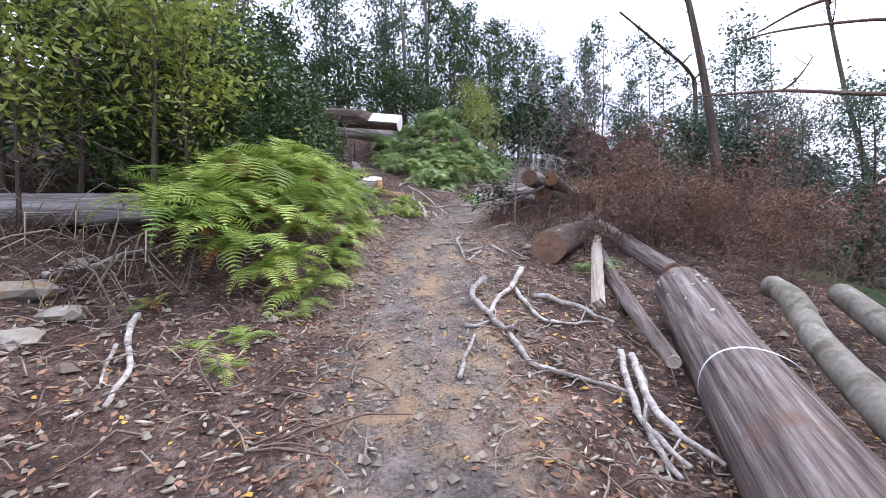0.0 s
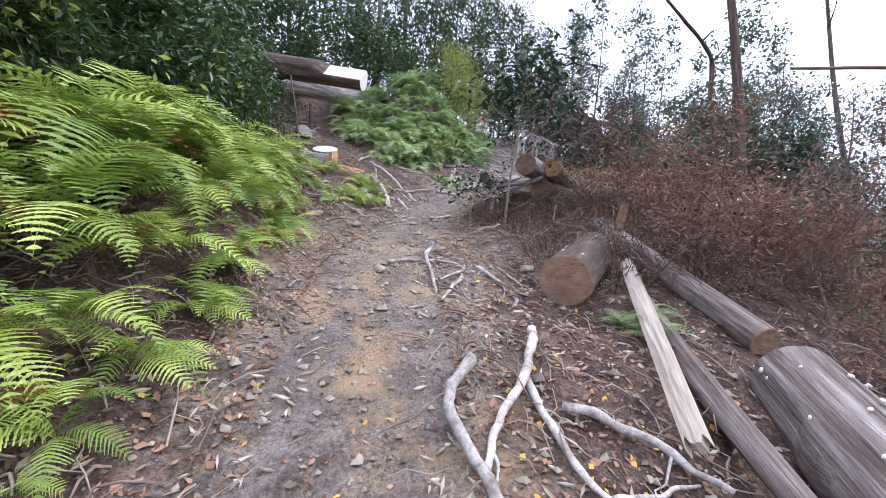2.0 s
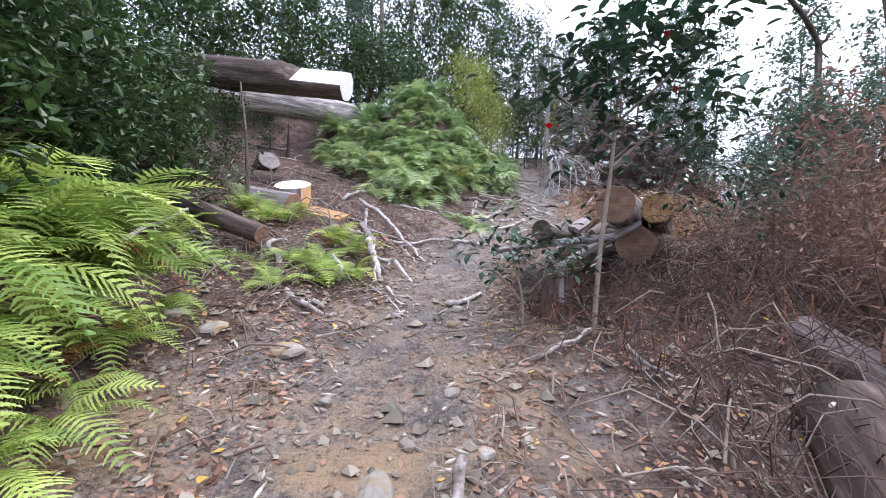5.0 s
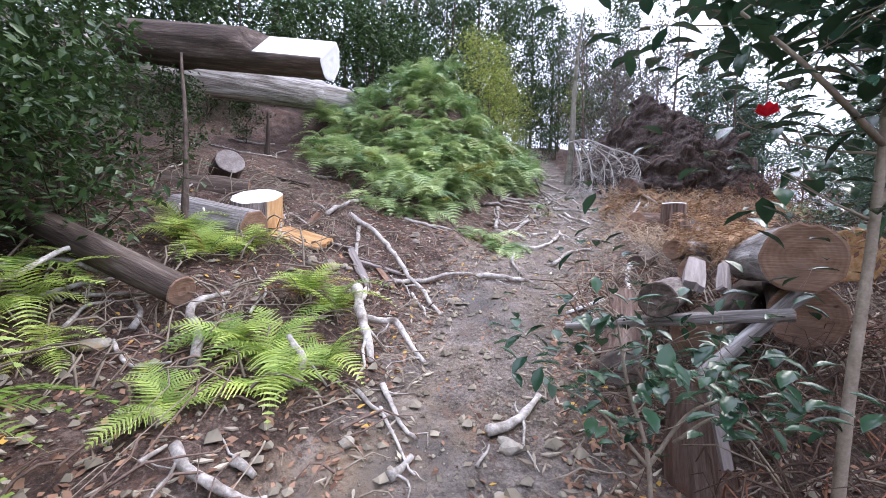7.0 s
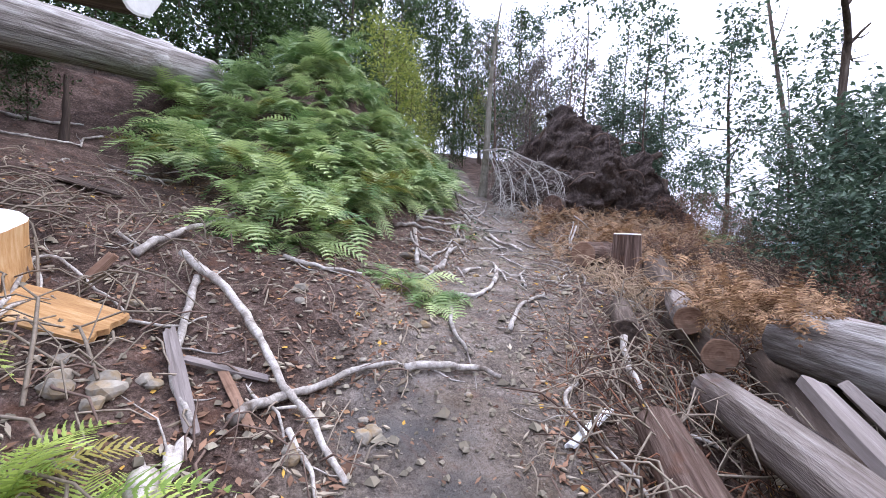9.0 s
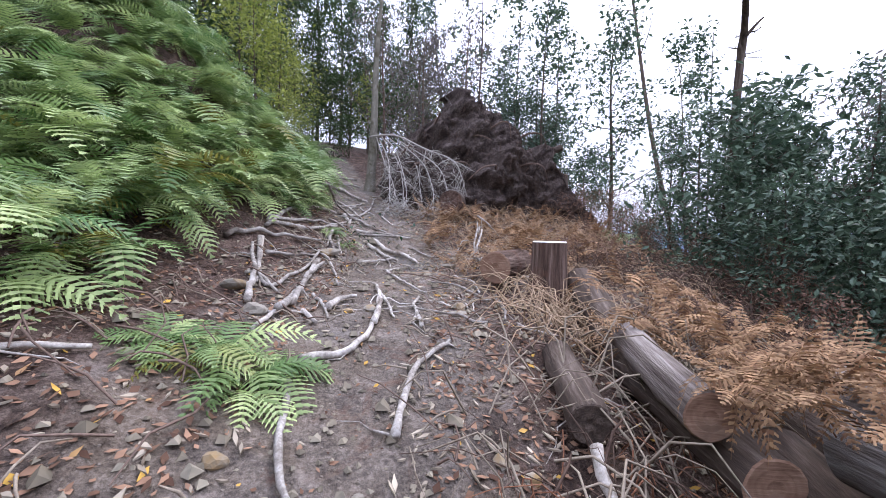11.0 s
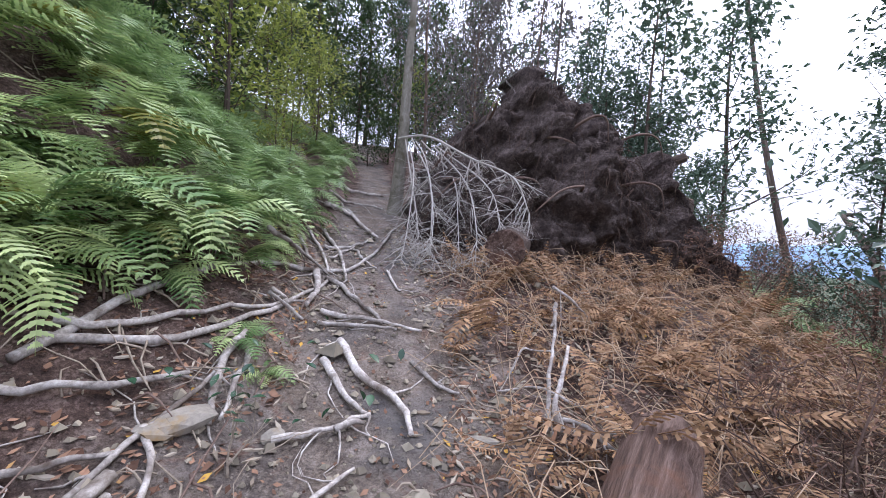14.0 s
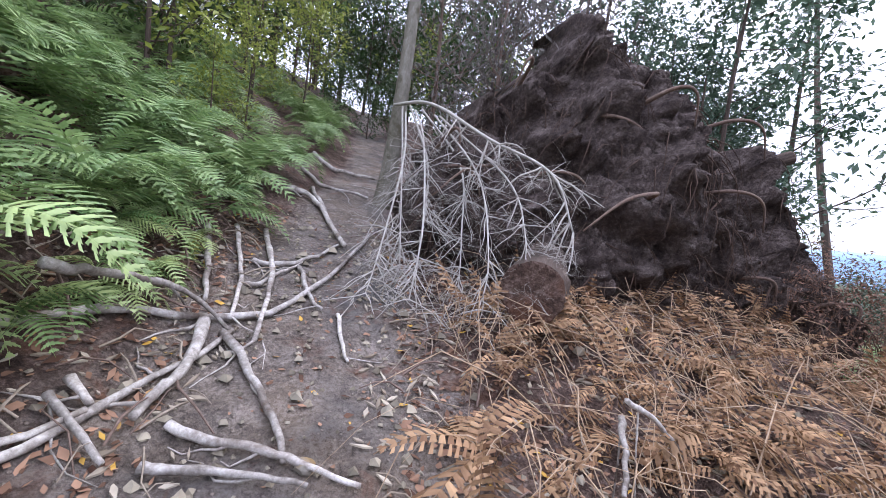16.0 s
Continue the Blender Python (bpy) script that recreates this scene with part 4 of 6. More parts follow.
BROAD = [tree_meshes("broad", 20 + k, 8, 0.09, DARK_BARK, LEAF_BLUE, 0.12, 20, 0.27, 13, (0.2, 0.095), 0.24, kids=(3, 4)) for k in range(3)]
SLIM = [tree_meshes("slim", 30 + k, 8, 0.05, DARK_BARK, LEAF_BLUE, 0.3, 14, 0.22, 9, (0.18, 0.09), 0.14, kids=(2, 3)) for k in range(3)]
CONIFER = [tree_meshes("conifer", 40 + k, 11, 0.11, DARK_BARK, LEAF_DARK, 0.05, 36, 0.24, 9, (0.34, 0.10), 0.26, droop=0.7, kids=(2, 3), clump=0.85) for k in range(2)]
BUSH = [tree_meshes("bush", 50 + k, 2.6, 0.035, DARK_BARK, LEAF_DARK, 0.04, 18, 0.42, 13, (0.135, 0.06), 0.13, kids=(3, 4)) for k in range(3)]
OLIVE = [tree_meshes("olive", 60 + k, 3.0, 0.028, DARK_BARK, LEAF_OLIVE, 0.2, 16, 0.36, 9, (0.10, 0.042), 0.14, kids=(3, 4)) for k in range(2)]
GREYB = [tree_meshes("grey", 70 + k, 5.5, 0.06, BROWN_TWIG, LEAF_GREY, 0.2, 20, 0.28, 10, (0.15, 0.045), 0.18, droop=0.9, kids=(3, 4)) for k in range(2)]
RUSTB = [tree_meshes("rust", 80 + k, 1.7, 0.02, BROWN_TWIG, LEAF_RUST, 0.0, 22, 0.5, 4, (0.075, 0.022), 0.08, kids=(3, 5), clump=0.75) for k in range(3)]

BLUEB = [(a, crown_in(c, LEAF_BLUE)) for a, c in BUSH]

rng = random.Random(12)
# dark bushes and olive saplings on the left bank
for x, y, k in ((-3.3, 6.3, 1.0), (-3.0, 7.6, 0.95), (-3.7, 8.4, 1.1), (-3.1, 8.9, 0.75), (-4.6, 6.6, 1.2), (-4.9, 8.6, 1.3), (-4.2, 9.9, 0.8), (-5.6, 10.2, 1.2), (-6.2, 7.5, 1.4), (-4.8, 5.3, 1.0), (-6.3, 5.6, 1.3), (-5.0, 11.0, 0.9), (-7.0, 11.4, 1.3), (-7.6, 3.6, 1.3), (-7.6, 9.4, 1.6), (-4.0, 10.9, 0.55), (-2.6, 6.9, 0.75), (-2.9, 5.6, 0.7), (-2.75, 6.3, 0.65), (-2.95, 9.9, 0.7), (-3.4, 10.6, 0.75), (-2.7, 8.3, 0.6), (-3.5, 9.4, 0.8), (-3.5, 4.9, 0.7), (-4.0, 5.9, 0.9), (-3.9, 7.4, 1.1), (-3.3, 11.9, 0.45)):
    plant("bush", rng.choice(BUSH), x, y, rng.uniform(0, 360), k, "dense dark evergreen bush on the bank", "bush", "evergreen bushes")
for x, y, k in ((-2.9, 4.5, 0.95), (-3.6, 5.4, 1.15), (-4.3, 4.0, 0.9), (-3.3, 4.5, 1.25), (-4.2, 4.6, 1.3), (-5.2, 4.7, 1.3)):
    plant("sapling", rng.choice(OLIVE), x, y, rng.uniform(0, 360), k, "thin olive-green sapling on the fern bank", "sapling", "olive saplings")
# thicket crowning the mound and the slope behind it
for x, y, k in ((-0.7, 18.4, 0.95), (-1.9, 19.0, 1.25), (0.5, 18.9, 0.7), (-3.2, 18.6, 1.2), (-4.8, 17.0, 1.2), (-6.2, 15.2, 1.2), (-7.8, 13.8, 1.3), (-2.4, 21, 1.3), (-0.2, 20.8, 1.1), (-4.6, 20, 1.4), (-6.8, 18, 1.5), (-9, 15.5, 1.6), (1.0, 20.6, 0.9), (-9.2, 11.5, 1.5), (-10.5, 8, 1.7), (-9.6, 4.6, 1.5), (-8.6, 20, 1.7), (5.9, 22.4, 1.0), (6.6, 20.8, 0.85), (2.6, 26, 1.2), (6.6, 26.5, 1.3), (1.2, 24.4, 1.3), (3.6, 31, 1.5), (6.2, 31, 1.4), (-1.2, 23, 1.5), (8.4, 26, 1.4), (-3.6, 14.6, 0.35), (-4.4, 15.6, 0.5), (-5.2, 14.0, 0.6), (-4.7, 15.3, 0.7), (-3.9, 16.8, 0.8), (-5.6, 16.4, 0.9), (-3.0, 17.2, 0.6), (4.3, 23.2, 0.45), (5.0, 23.8, 0.55), (3.7, 24.2, 0.55)):
    plant("bush", rng.choice(BUSH), x, y, rng.uniform(0, 360), k, "dark evergreen thicket above the bank", "bush", "thicket bushes")
for x, y, k in ((1.5, 18.3, 1.0), (2.1, 18.0, 0.45), (2.3, 18.9, 0.5), (2.2, 20.3, 0.95), (1.3, 19.8, 1.2), (2.9, 22.2, 0.85), (1.8, 22.6, 1.3), (3.0, 24.4, 0.9), (6.2, 25, 1.0), (7.2, 22.5, 0.9)):
    plant("sapling", rng.choice(OLIVE), x, y, rng.uniform(0, 360), k, "leafy yellow-green sapling beside the upper path", "sapling", "upper saplings")
for x, y, k in ((-3.0, 22.5, 0.8), (-5.2, 20.5, 0.9), (-8.5, 17.5, 0.95), (-10.5, 13.5, 0.9), (-10.0, 20.5, 1.0), (-4.0, 25, 0.95), (-12.5, 16, 1.1), (-12, 9, 1.1), (-11, 3.0, 1.0), (-15, 6, 1.2)):
    plant("broadleaf_tree", rng.choice(BROAD), x, y, rng.uniform(0, 360), k, "evergreen broadleaf tree in the woodland edge", "tree", "woodland trees")
for x, y, k in ((0.6, 24.0, 0.7), (2.0, 26.5, 0.8), (-1.0, 26, 0.85), (3.2, 29, 0.8), (5.8, 32, 0.85), (-3.5, 29, 1.0), (8.0, 29, 0.62), (-7, 25, 1.1), (0.6, 32, 1.0), (4.6, 36, 1.0), (10.5, 31, 0.8), (6.3, 28, 0.55), (7.6, 34, 0.9), (5.0, 29.5, 0.5)):
    plant("conifer_tree", rng.choice(CONIFER), x, y, rng.uniform(0, 360), k, "tall dark conifer behind the fern mound", "tree", "conifers")
# sparse trees against the sky on the right
for x, y, k in ((7.6, 20.0, 0.95), (10.0, 19.0, 0.9), (11.5, 22.5, 1.0), (13.5, 16.5, 0.9), (7.9, 17.4, 0.75), (8.8, 14.2, 0.6), (9.0, 24, 0.9), (6.5, 26, 0.75), (11.8, 8.4, 0.85), (15, 7, 1.0)):
    plant("slim_tree", rng.choice(SLIM), x, y, rng.uniform(0, 360), k, "slim sparse-leaved tree against the pale sky", "tree", "slim trees", tilt=(rng.uniform(-5, 5), rng.uniform(-5, 8)))
for x, y, k in ((9.2, 11.6, 0.5), (10.4, 10.2, 0.6), (8.8, 18.6, 0.5), (13.0, 10.0, 0.85), (10.2, 6.6, 0.62), (9.4, 21, 0.6), (16, 11, 1.1), (12, 4.5, 0.75), (8.6, 8.2, 0.5), (15, 21, 1.1), (8.3, 17.9, 0.36), (7.7, 18.3, 0.4), (7.6, 11.5, 0.45)):
    plant("broadleaf_tree", rng.choice(BROAD), x, y, rng.uniform(0, 360), k, "blue-green broadleaf tree below the path's edge", "tree", "valley trees")
for i in range(24):
    x, y = rng.uniform(8.6, 12.0), rng.uniform(6.5, 12.6)
    if i > 17:
        x, y = rng.uniform(8.2, 11.5), rng.uniform(17.6, 21)
    plant("bush", rng.choice(BLUEB), x, y, rng.uniform(0, 360), rng.uniform(0.7, 1.1), "blue-green evergreen bush below the path's edge", "bush", "valley bushes")
for x, y, k in ((5.7, 11.6, 0.6), (6.2, 10.9, 0.75), (6.4, 12.4, 0.7), (5.3, 10.5, 0.5), (7.0, 12.5, 1.1), (8.0, 12.6, 1.1), (8.3, 11.2, 1.1)):
    plant("bush", rng.choice(BLUEB), x, y, rng.uniform(0, 360), k, "tall blue-green evergreen bush at the slope's edge", "bush", "valley bushes")
for x, y, k in ((6.6, 18.9, 0.85), (4.9, 20.4, 0.85), (8.9, 11.6, 0.75), (8.0, 9.2, 0.7), (5.6, 19.6, 0.7), (5.2, 18.6, 0.7)):
    plant("withered_tree", rng.choice(GREYB), x, y, rng.uniform(0, 360), k, "withered tree with drooping grey-brown leaves", "tree", "withered trees")
# brown dead brushwood on the right
for i in range(58):
    y = rng.uniform(3.6, 10.6)
    x = float(path_x(y)) + rng.uniform(2.2, 6.0)
    if (x < 3.3 and y < 5.6) or (x < 4.6 and y > 8.6) or (x < 3.0 and y > 6.6):
        continue
    plant("dead_bush", rng.choice(RUSTB), x, y, rng.uniform(0, 360), rng.uniform(0.6, 1.1), "tangled dead brushwood with rust-brown needles", "dead bush", "dead brushwood", tilt=(rng.uniform(-40, 40), rng.uniform(-40, 40)))
for i in range(16):
    y = rng.uniform(11.5, 17)
    plant("dead_bush", rng.choice(RUSTB), float(path_x(y)) + rng.uniform(4.4, 7), y, rng.uniform(0, 360), rng.uniform(0.45, 0.7), "low dead brushwood behind withered ferns", "dead bush", "dead brushwood", tilt=(rng.uniform(-35, 35), rng.uniform(-35, 35)))
for i in range(12):
    x, y = rng.uniform(4.6, 7.2), rng.uniform(10.8, 13.4)
    plant("dead_bush", rng.choice(RUSTB), x, y, rng.uniform(0, 360), rng.uniform(0.4, 0.6), "low dead brushwood below the cut stump", "dead bush", "dead brushwood", tilt=(rng.uniform(-50, 50), rng.uniform(-50, 50)))
for x, y, k in ((8.6, 14.0, 0.4), (9.4, 13.2, 0.5), (8.2, 12.9, 0.36), (10.2, 14.4, 0.5), (9.4, 15.0, 0.42), (11.4, 13.6, 0.55)):
    plant("broadleaf_tree", rng.choice(BROAD), x, y, rng.uniform(0, 360), k, "small blue-green broadleaf tree on the falling slope", "tree", "valley trees")
for i in range(10):
    plant("bush", rng.choice(BLUEB), rng.uniform(8.5, 12.5), rng.uniform(13.2, 17.2), rng.uniform(0, 360), rng.uniform(0.3, 0.5), "low green bush on the falling slope", "bush", "slope bushes")
# single trunks
plant("bare_tree", tree_meshes("bare", 90, 5.3, 0.115, PALE_BARK, LEAF_GREY, 0.5, 2, 0.08, 0), 3.92, 18.7, 0, 1.0, "bare pale dead tree trunk beside the root plate", tilt=(0, 3))
for x, y, k, tx, ty in ((7.2, 10.4, 1.2, 0, 7), (27, 25, 3.0, 0, 12), (-2.2, 23.5, 1.3, 0, 0), (-1.0, 25.5, 1.4, 0, 1), (-3.6, 26, 1.3, 0, -1)):
    plant("bare_tree", tree_meshes("bare", int(190 + x * 3), 9, 0.12 if x < 20 else 0.065, DARK_BARK if x > 0 else PALE_BARK, LEAF_GREY, 0.5, 6, 0.12, 0), x, y, rng.uniform(0, 360), k, "bare upright trunk against the sky", "tree", "bare trunks", tilt=(tx, ty))


# ---- dead limbs ----
def limb(name, lines, label, material, twigs=0, twig=0.3, seed=1, fall=-0.4, category="dead branch"):
    """A dead limb: bent main lines (points and radius each) with fine side twigs."""
    r, ob, tips = random.Random(seed), None, []
    for pts, rad in lines:
        s = Shape()
        p = spline(pts, 6)
        s.tube(p, [rad * (1 - 0.7 * i / len(p)) for i in range(len(p))], 6, wobble=0.3)
        for k in range(twigs):
            q = p[r.randrange(len(p) // 4, len(p))]
            way = Vector((r.uniform(-0.8, 0.8), r.uniform(-0.8, 0.3), fall + r.uniform(-0.4, 0.5))).normalized()
            grow(s, tips, q, way, twig * r.uniform(0.6, 1.4), rad * 0.42, 2, r, 0.45, (2, 4), 0.65, fall * 0.25, 4)
        if ob is None:
            ob = tagged(new(name, s.mesh(name, material)), label, category)
        else:
            part("bough", s.mesh("bough", material), ob)
    return ob


limb("dead_branch", [
    ([(3.9, 18.6, 5.75), (4.05, 17.6, 5.6), (4.3, 16.7, 5.2), (4.6, 16.2, 4.95), (4.72, 16.0, 4.55)], 0.02),
    ([(3.95, 18.4, 5.7), (3.85, 17.7, 5.1), (3.7, 16.9, 4.6), (3.65, 16.5, 4.15)], 0.0126),
    ([(3.98, 18.2, 5.7), (4.0, 17.3, 5.0), (3.85, 16.7, 4.4), (3.75, 16.45, 4.05)], 0.0126),
    ([(3.95, 18.2, 5.6), (3.75, 17.2, 5.0), (3.5, 16.5, 4.3), (3.38, 16.25, 3.98)], 0.0112),
    ([(4.0, 18.0, 5.6), (3.9, 17.2, 5.2), (3.75, 16.4, 4.5), (3.62, 16.05, 4.0)], 0.0105),
    ([(4.05, 17.9, 5.6), (4.2, 17.0, 5.0), (4.1, 16.5, 4.4), (4.05, 16.3, 4.0)], 0.0112),
    ([(4.1, 17.6, 5.5), (4.2, 16.6, 4.9), (4.1, 16.0, 4.3), (4.0, 15.85, 3.95)], 0.0098),
    ([(4.15, 17.6, 5.5), (4.4, 16.5, 4.9), (4.4, 16.1, 4.5), (4.35, 15.95, 4.2)], 0.0105),
], "bleached dead branch with a fan of drooping twigs", BLEACHED, 30, 0.32, 3)
limb("dead_branch", [
    ([(7.2, 4.3, 3.2), (6.0, 4.7, 3.3), (5.33, 5.0, 3.39), (4.61, 5.5, 3.62), (3.8, 6.0, 3.73)], 0.04),
    ([(7.2, 4.3, 3.9), (6.2, 4.7, 4.15), (5.33, 5.0, 4.31), (4.61, 5.5, 4.44), (4.29, 6.0, 4.51)], 0.03),
    ([(6.2, 4.8, 4.9), (5.6, 5.2, 4.85), (4.98, 5.5, 4.78), (4.66, 6.0, 4.67)], 0.035),
    ([(7.4, 4.2, hz(7.4, 4.2) - 0.2), (7.3, 4.25, 2.2), (7.2, 4.3, 3.2), (7.2, 4.3, 3.9), (6.2, 4.8, 4.9)], 0.07),
], "bare leafless tree reaching over the brushwood", BROWN_TWIG, 2, 0.35, 4, fall=0.0, category="dead tree")
limb("dead_branch", [([(8.3, 13.4, hz(8.3, 13.4)), (8.1, 13.2, 6.2), (7.8, 13, 6.98), (6.6, 12.5, 7.6), (5.16, 12, 8.35)], 0.08)], "dark broken trunk leaning against the sky", DARK_BARK, 3, 0.4, 5, fall=0.1, category="dead tree")
limb("dead_branch", [([(10.5, 15.0, 3.0), (11.6, 16.0, 4.4), (12.8, 17.0, 5.2)], 0.12)], "dark leaning dead trunk below the path", DARK_BARK, 2, 0.5, 6, fall=0.2, category="dead tree")
limb("dead_branch", [([(0.9, 22.3, 7.0), (1.5, 21.8, 8.0), (2.0, 21.5, 8.8)], 0.07), ([(1.5, 21.8, 8.0), (1.75, 21.6, 8.7)], 0.04)], "bleached broken branch above the mound", CUT_PALE, 0, 0.3, 7)
limb("dead_sapling", [([(-2.3, 10.4, hz(-2.3, 10.4)), (-2.42, 10.65, 3.8), (-2.7, 11.04, 4.85)], 0.035)], "broken sapling with frayed bark under the trunk", DARK_BARK, 0, 0.3, 8, category="sapling")
for x, y, top in ((-3.13, 14.4, 5.2),):
    limb("prop_post", [([(x, y, hz(x, y) - 0.1), (x + 0.02, y, (hz(x, y) + top) / 2), (x, y + 0.02, top)], 0.06)], "dark wooden post propping up the felled trunk", DARK_BARK, 0, 0.2, 9, category="post")


# ---- camellias ----
def broad_leaf(shape, r, p, length, material=0):
    """One thick pointed leaf with a folded midrib."""
    way = Vector((r.uniform(-1, 1), r.uniform(-1, 1), r.uniform(-0.6, 0.4))).normalized()
    side = way.cross(Vector((0, 0, 1))).normalized()
    up = side.cross(way)
    w = length * 0.24
    rows = [(0, 0, 0), (0.3, 0.9, 0.02), (0.6, 1.0, 0.03), (0.85, 0.5, 0.0), (1.0, 0, -0.05)]
    v = []
    for t, k, dz in rows:
        c = p + way * (length * t) + up * (length * dz)
        v += [tuple(c - side * (w * k) + up * (w * 0.35 * k)), tuple(c), tuple(c + side * (w * k) + up * (w * 0.35 * k))]
    shape.add(v, [(i * 3 + j, i * 3 + j + 1, i * 3 + j + 4, i * 3 + j + 3) for i in range(4) for j in range(2)], material)


def camellia(x, y, lines, label, seed, count, length=0.1, flowers=(), spread=0.13, base=None):
    r, wood, crown, tips = random.Random(seed), Shape(), Shape(), []
    ob = new("camellia", None)
    ob.location = (x, y, hz(x, y) if base is None else base)
    tagged(ob, label, "camellia shrub")
    for pts, rad in lines:
        p = spline(pts, 5)
        wood.tube(p, [rad * (1 - 0.6 * i / len(p)) for i in range(len(p))], 7)
        for q in p[len(p) // 2:]:
            way = Vector((r.uniform(-1, 1), r.uniform(-1, 1), r.uniform(-0.1, 0.7))).normalized()
            grow(wood, tips, q, way, r.uniform(0.25, 0.5), rad * 0.3, 1, r, 0.3, (2, 3), 0.7, 0.05, 4)
    for i in range(count):
        t = r.choice(tips)
        broad_leaf(crown, r, t + Vector((r.gauss(0, spread), r.gauss(0, spread), r.gauss(0, spread))), length * r.uniform(0.7, 1.2))
    part("trunk", wood.mesh("trunk", TWIG_WOOD), ob)
    part("crown", crown.mesh("crown", LEAF_GLOSS), ob)
    for fx, fy, fz in flowers:
        f = Shape()
        for k in range(9):
            a = k * 2.4
            d = Vector((math.cos(a), math.sin(a), 0.5 + 0.1 * k)).normalized()
            s2 = d.cross(Vector((0, 0, 1))).normalized()
            c = Vector((fx - x, fy - y, fz - ob.location.z))
            rr = 0.04
            f.add([tuple(c), tuple(c + d * rr * 0.6 - s2 * rr * 0.5), tuple(c + d * rr + Vector((0, 0, 0.008))), tuple(c + d * rr * 0.6 + s2 * rr * 0.5)], [(0, 1, 2, 3)])
        part("flower", f.mesh("flower", PETAL), ob, "bright red camellia flower")
    return ob


camellia(1.35, 7.85, [([(0, 0, -0.1), (0.03, 0.0, 0.6), (0.1, 0.02, 1.2), (0.15, 0.05, 1.75), (0.2, 0.1, 2.25)], 0.021), ([(0.1, 0.02, 1.25), (0.4, 0.1, 1.5), (0.8, 0.1, 1.75)], 0.014), ([(0.13, 0.03, 1.45), (-0.2, -0.05, 1.65), (-0.4, 0.0, 1.85)], 0.012), ([(0.15, 0.05, 1.6), (0.45, -0.15, 1.9), (0.7, -0.3, 2.1)], 0.012)],
         "slender camellia tree with dark glossy leaves and red flowers", 1, 950, 0.12, ((0.93, 7.7, 3.38), (1.95, 7.9, 3.75), (1.7, 7.6, 4.0)), 0.12)
camellia(0.88, 8.1, [([(0, 0, -0.05), (0.0, 0.06, 0.25), (-0.06, 0.12, 0.5), (-0.1, 0.15, 0.75)], 0.012), ([(0, 0.05, 0.2), (0.22, 0.1, 0.42), (0.5, 0.05, 0.5)], 0.01), ([(0, 0.05, 0.2), (-0.2, 0.1, 0.42), (-0.38, 0.15, 0.5)], 0.008), ([(0.1, 0.05, 0.3), (0.2, -0.05, 0.45), (0.32, -0.1, 0.42)], 0.008)],
         "low camellia seedling with broad glossy leaves beside the path", 2, 300, 0.1, (), 0.07)
camellia(2.9, 8.7, [([(0, 0, -0.05), (0.1, 0, 0.5), (0.3, 0.1, 1.0)], 0.015), ([(0, 0, 0.3), (-0.3, -0.1, 0.7), (-0.5, 0.1, 0.9)], 0.012)],
         "glossy evergreen shrub on the brush heap", 3, 300, 0.09, (), 0.16)
camellia(2.05, 13.95, [([(0, 0, 0), (0.0, 0.02, 0.1), (0.03, 0.03, 0.24)], 0.006), ([(0, 0, 0.05), (0.06, 0.02, 0.12), (0.1, 0.02, 0.16)], 0.005)], "small green seedling on bare earth", 4, 40, 0.06, (), 0.03)
camellia(3.0, 6.0, [([(0, 0, 0), (0.1, 0.1, 0.5), (0.1, 0.2, 1.0)], 0.012), ([(0, 0, 0.3), (0.3, 0.1, 0.7), (0.5, 0.1, 0.9)], 0.01)], "small evergreen shrub among dead twigs", 5, 150, 0.08, (), 0.14)


# ---- roots and fallen branches ----
def winding(name, points, rad, label, category, seed, rootlets=0):
    r, rad = random.Random(seed), rad * 0.78
    pts = spline([(x, y, 0) for x, y, _ in points], 7)
    lifts = np.interp(np.linspace(0, 1, len(pts)), np.linspace(0, 1, len(points)), [q[2] for q in points])
    out = []
    for i, p in enumerate(pts):
        w = 0.012 * noise.noise(Vector((p.x * 9, p.y * 9, seed)))
        out.append(Vector((p.x + w, p.y - w, hz(p.x, p.y) + lifts[i] * 0.9 + rad * 0.15 + 0.6 * rad * noise.noise(Vector((p.x * 5, p.y * 5, seed + 3))))))
    n = len(out)
    s = Shape()
    taper = [rad * (1.08 - 0.55 * i / n) * (1 + 0.22 * noise.noise(Vector((i * 0.7, seed, 0)))) for i in range(n)]
    s.tube(out, taper, 8, wobble=0.35)
    for k in range(rootlets):
        i = r.randrange(n)
        a, ln = r.uniform(0, 6.28), r.uniform(0.12, 0.4)
        q, line = out[i], []
        for m in range(5):
            x, y = q.x + math.cos(a) * ln * m / 4, q.y + math.sin(a) * ln * m / 4
            a += r.uniform(-0.3, 0.3)
            line.append((x, y, q.z if m == 0 else hz(x, y) + 0.006 + max(0, (q.z - hz(q.x, q.y)) * (1 - m / 2))))
        s.tube(line, [rad * 0.35, rad * 0.3, rad * 0.25, rad * 0.18, rad * 0.1], 5, cap=False)
    return tagged(new(name, s.mesh(name, GREY_WOOD)), label, category)


COUNT = [0]


def root(points, rad):
    COUNT[0] += 1
    winding("tree_root", points, rad, "thick weathered grey root bulging from trodden earth" if rad > 0.03 else "thin weathered grey root creeping over the earth", "root", COUNT[0], 2)


def stick(points, rad):
    COUNT[0] += 1
    winding("fallen_branch", points, rad, "bleached bare branch lying on the slope" if rad > 0.025 else "thin dry stick lying on leaf litter", "branch", COUNT[0], 1)


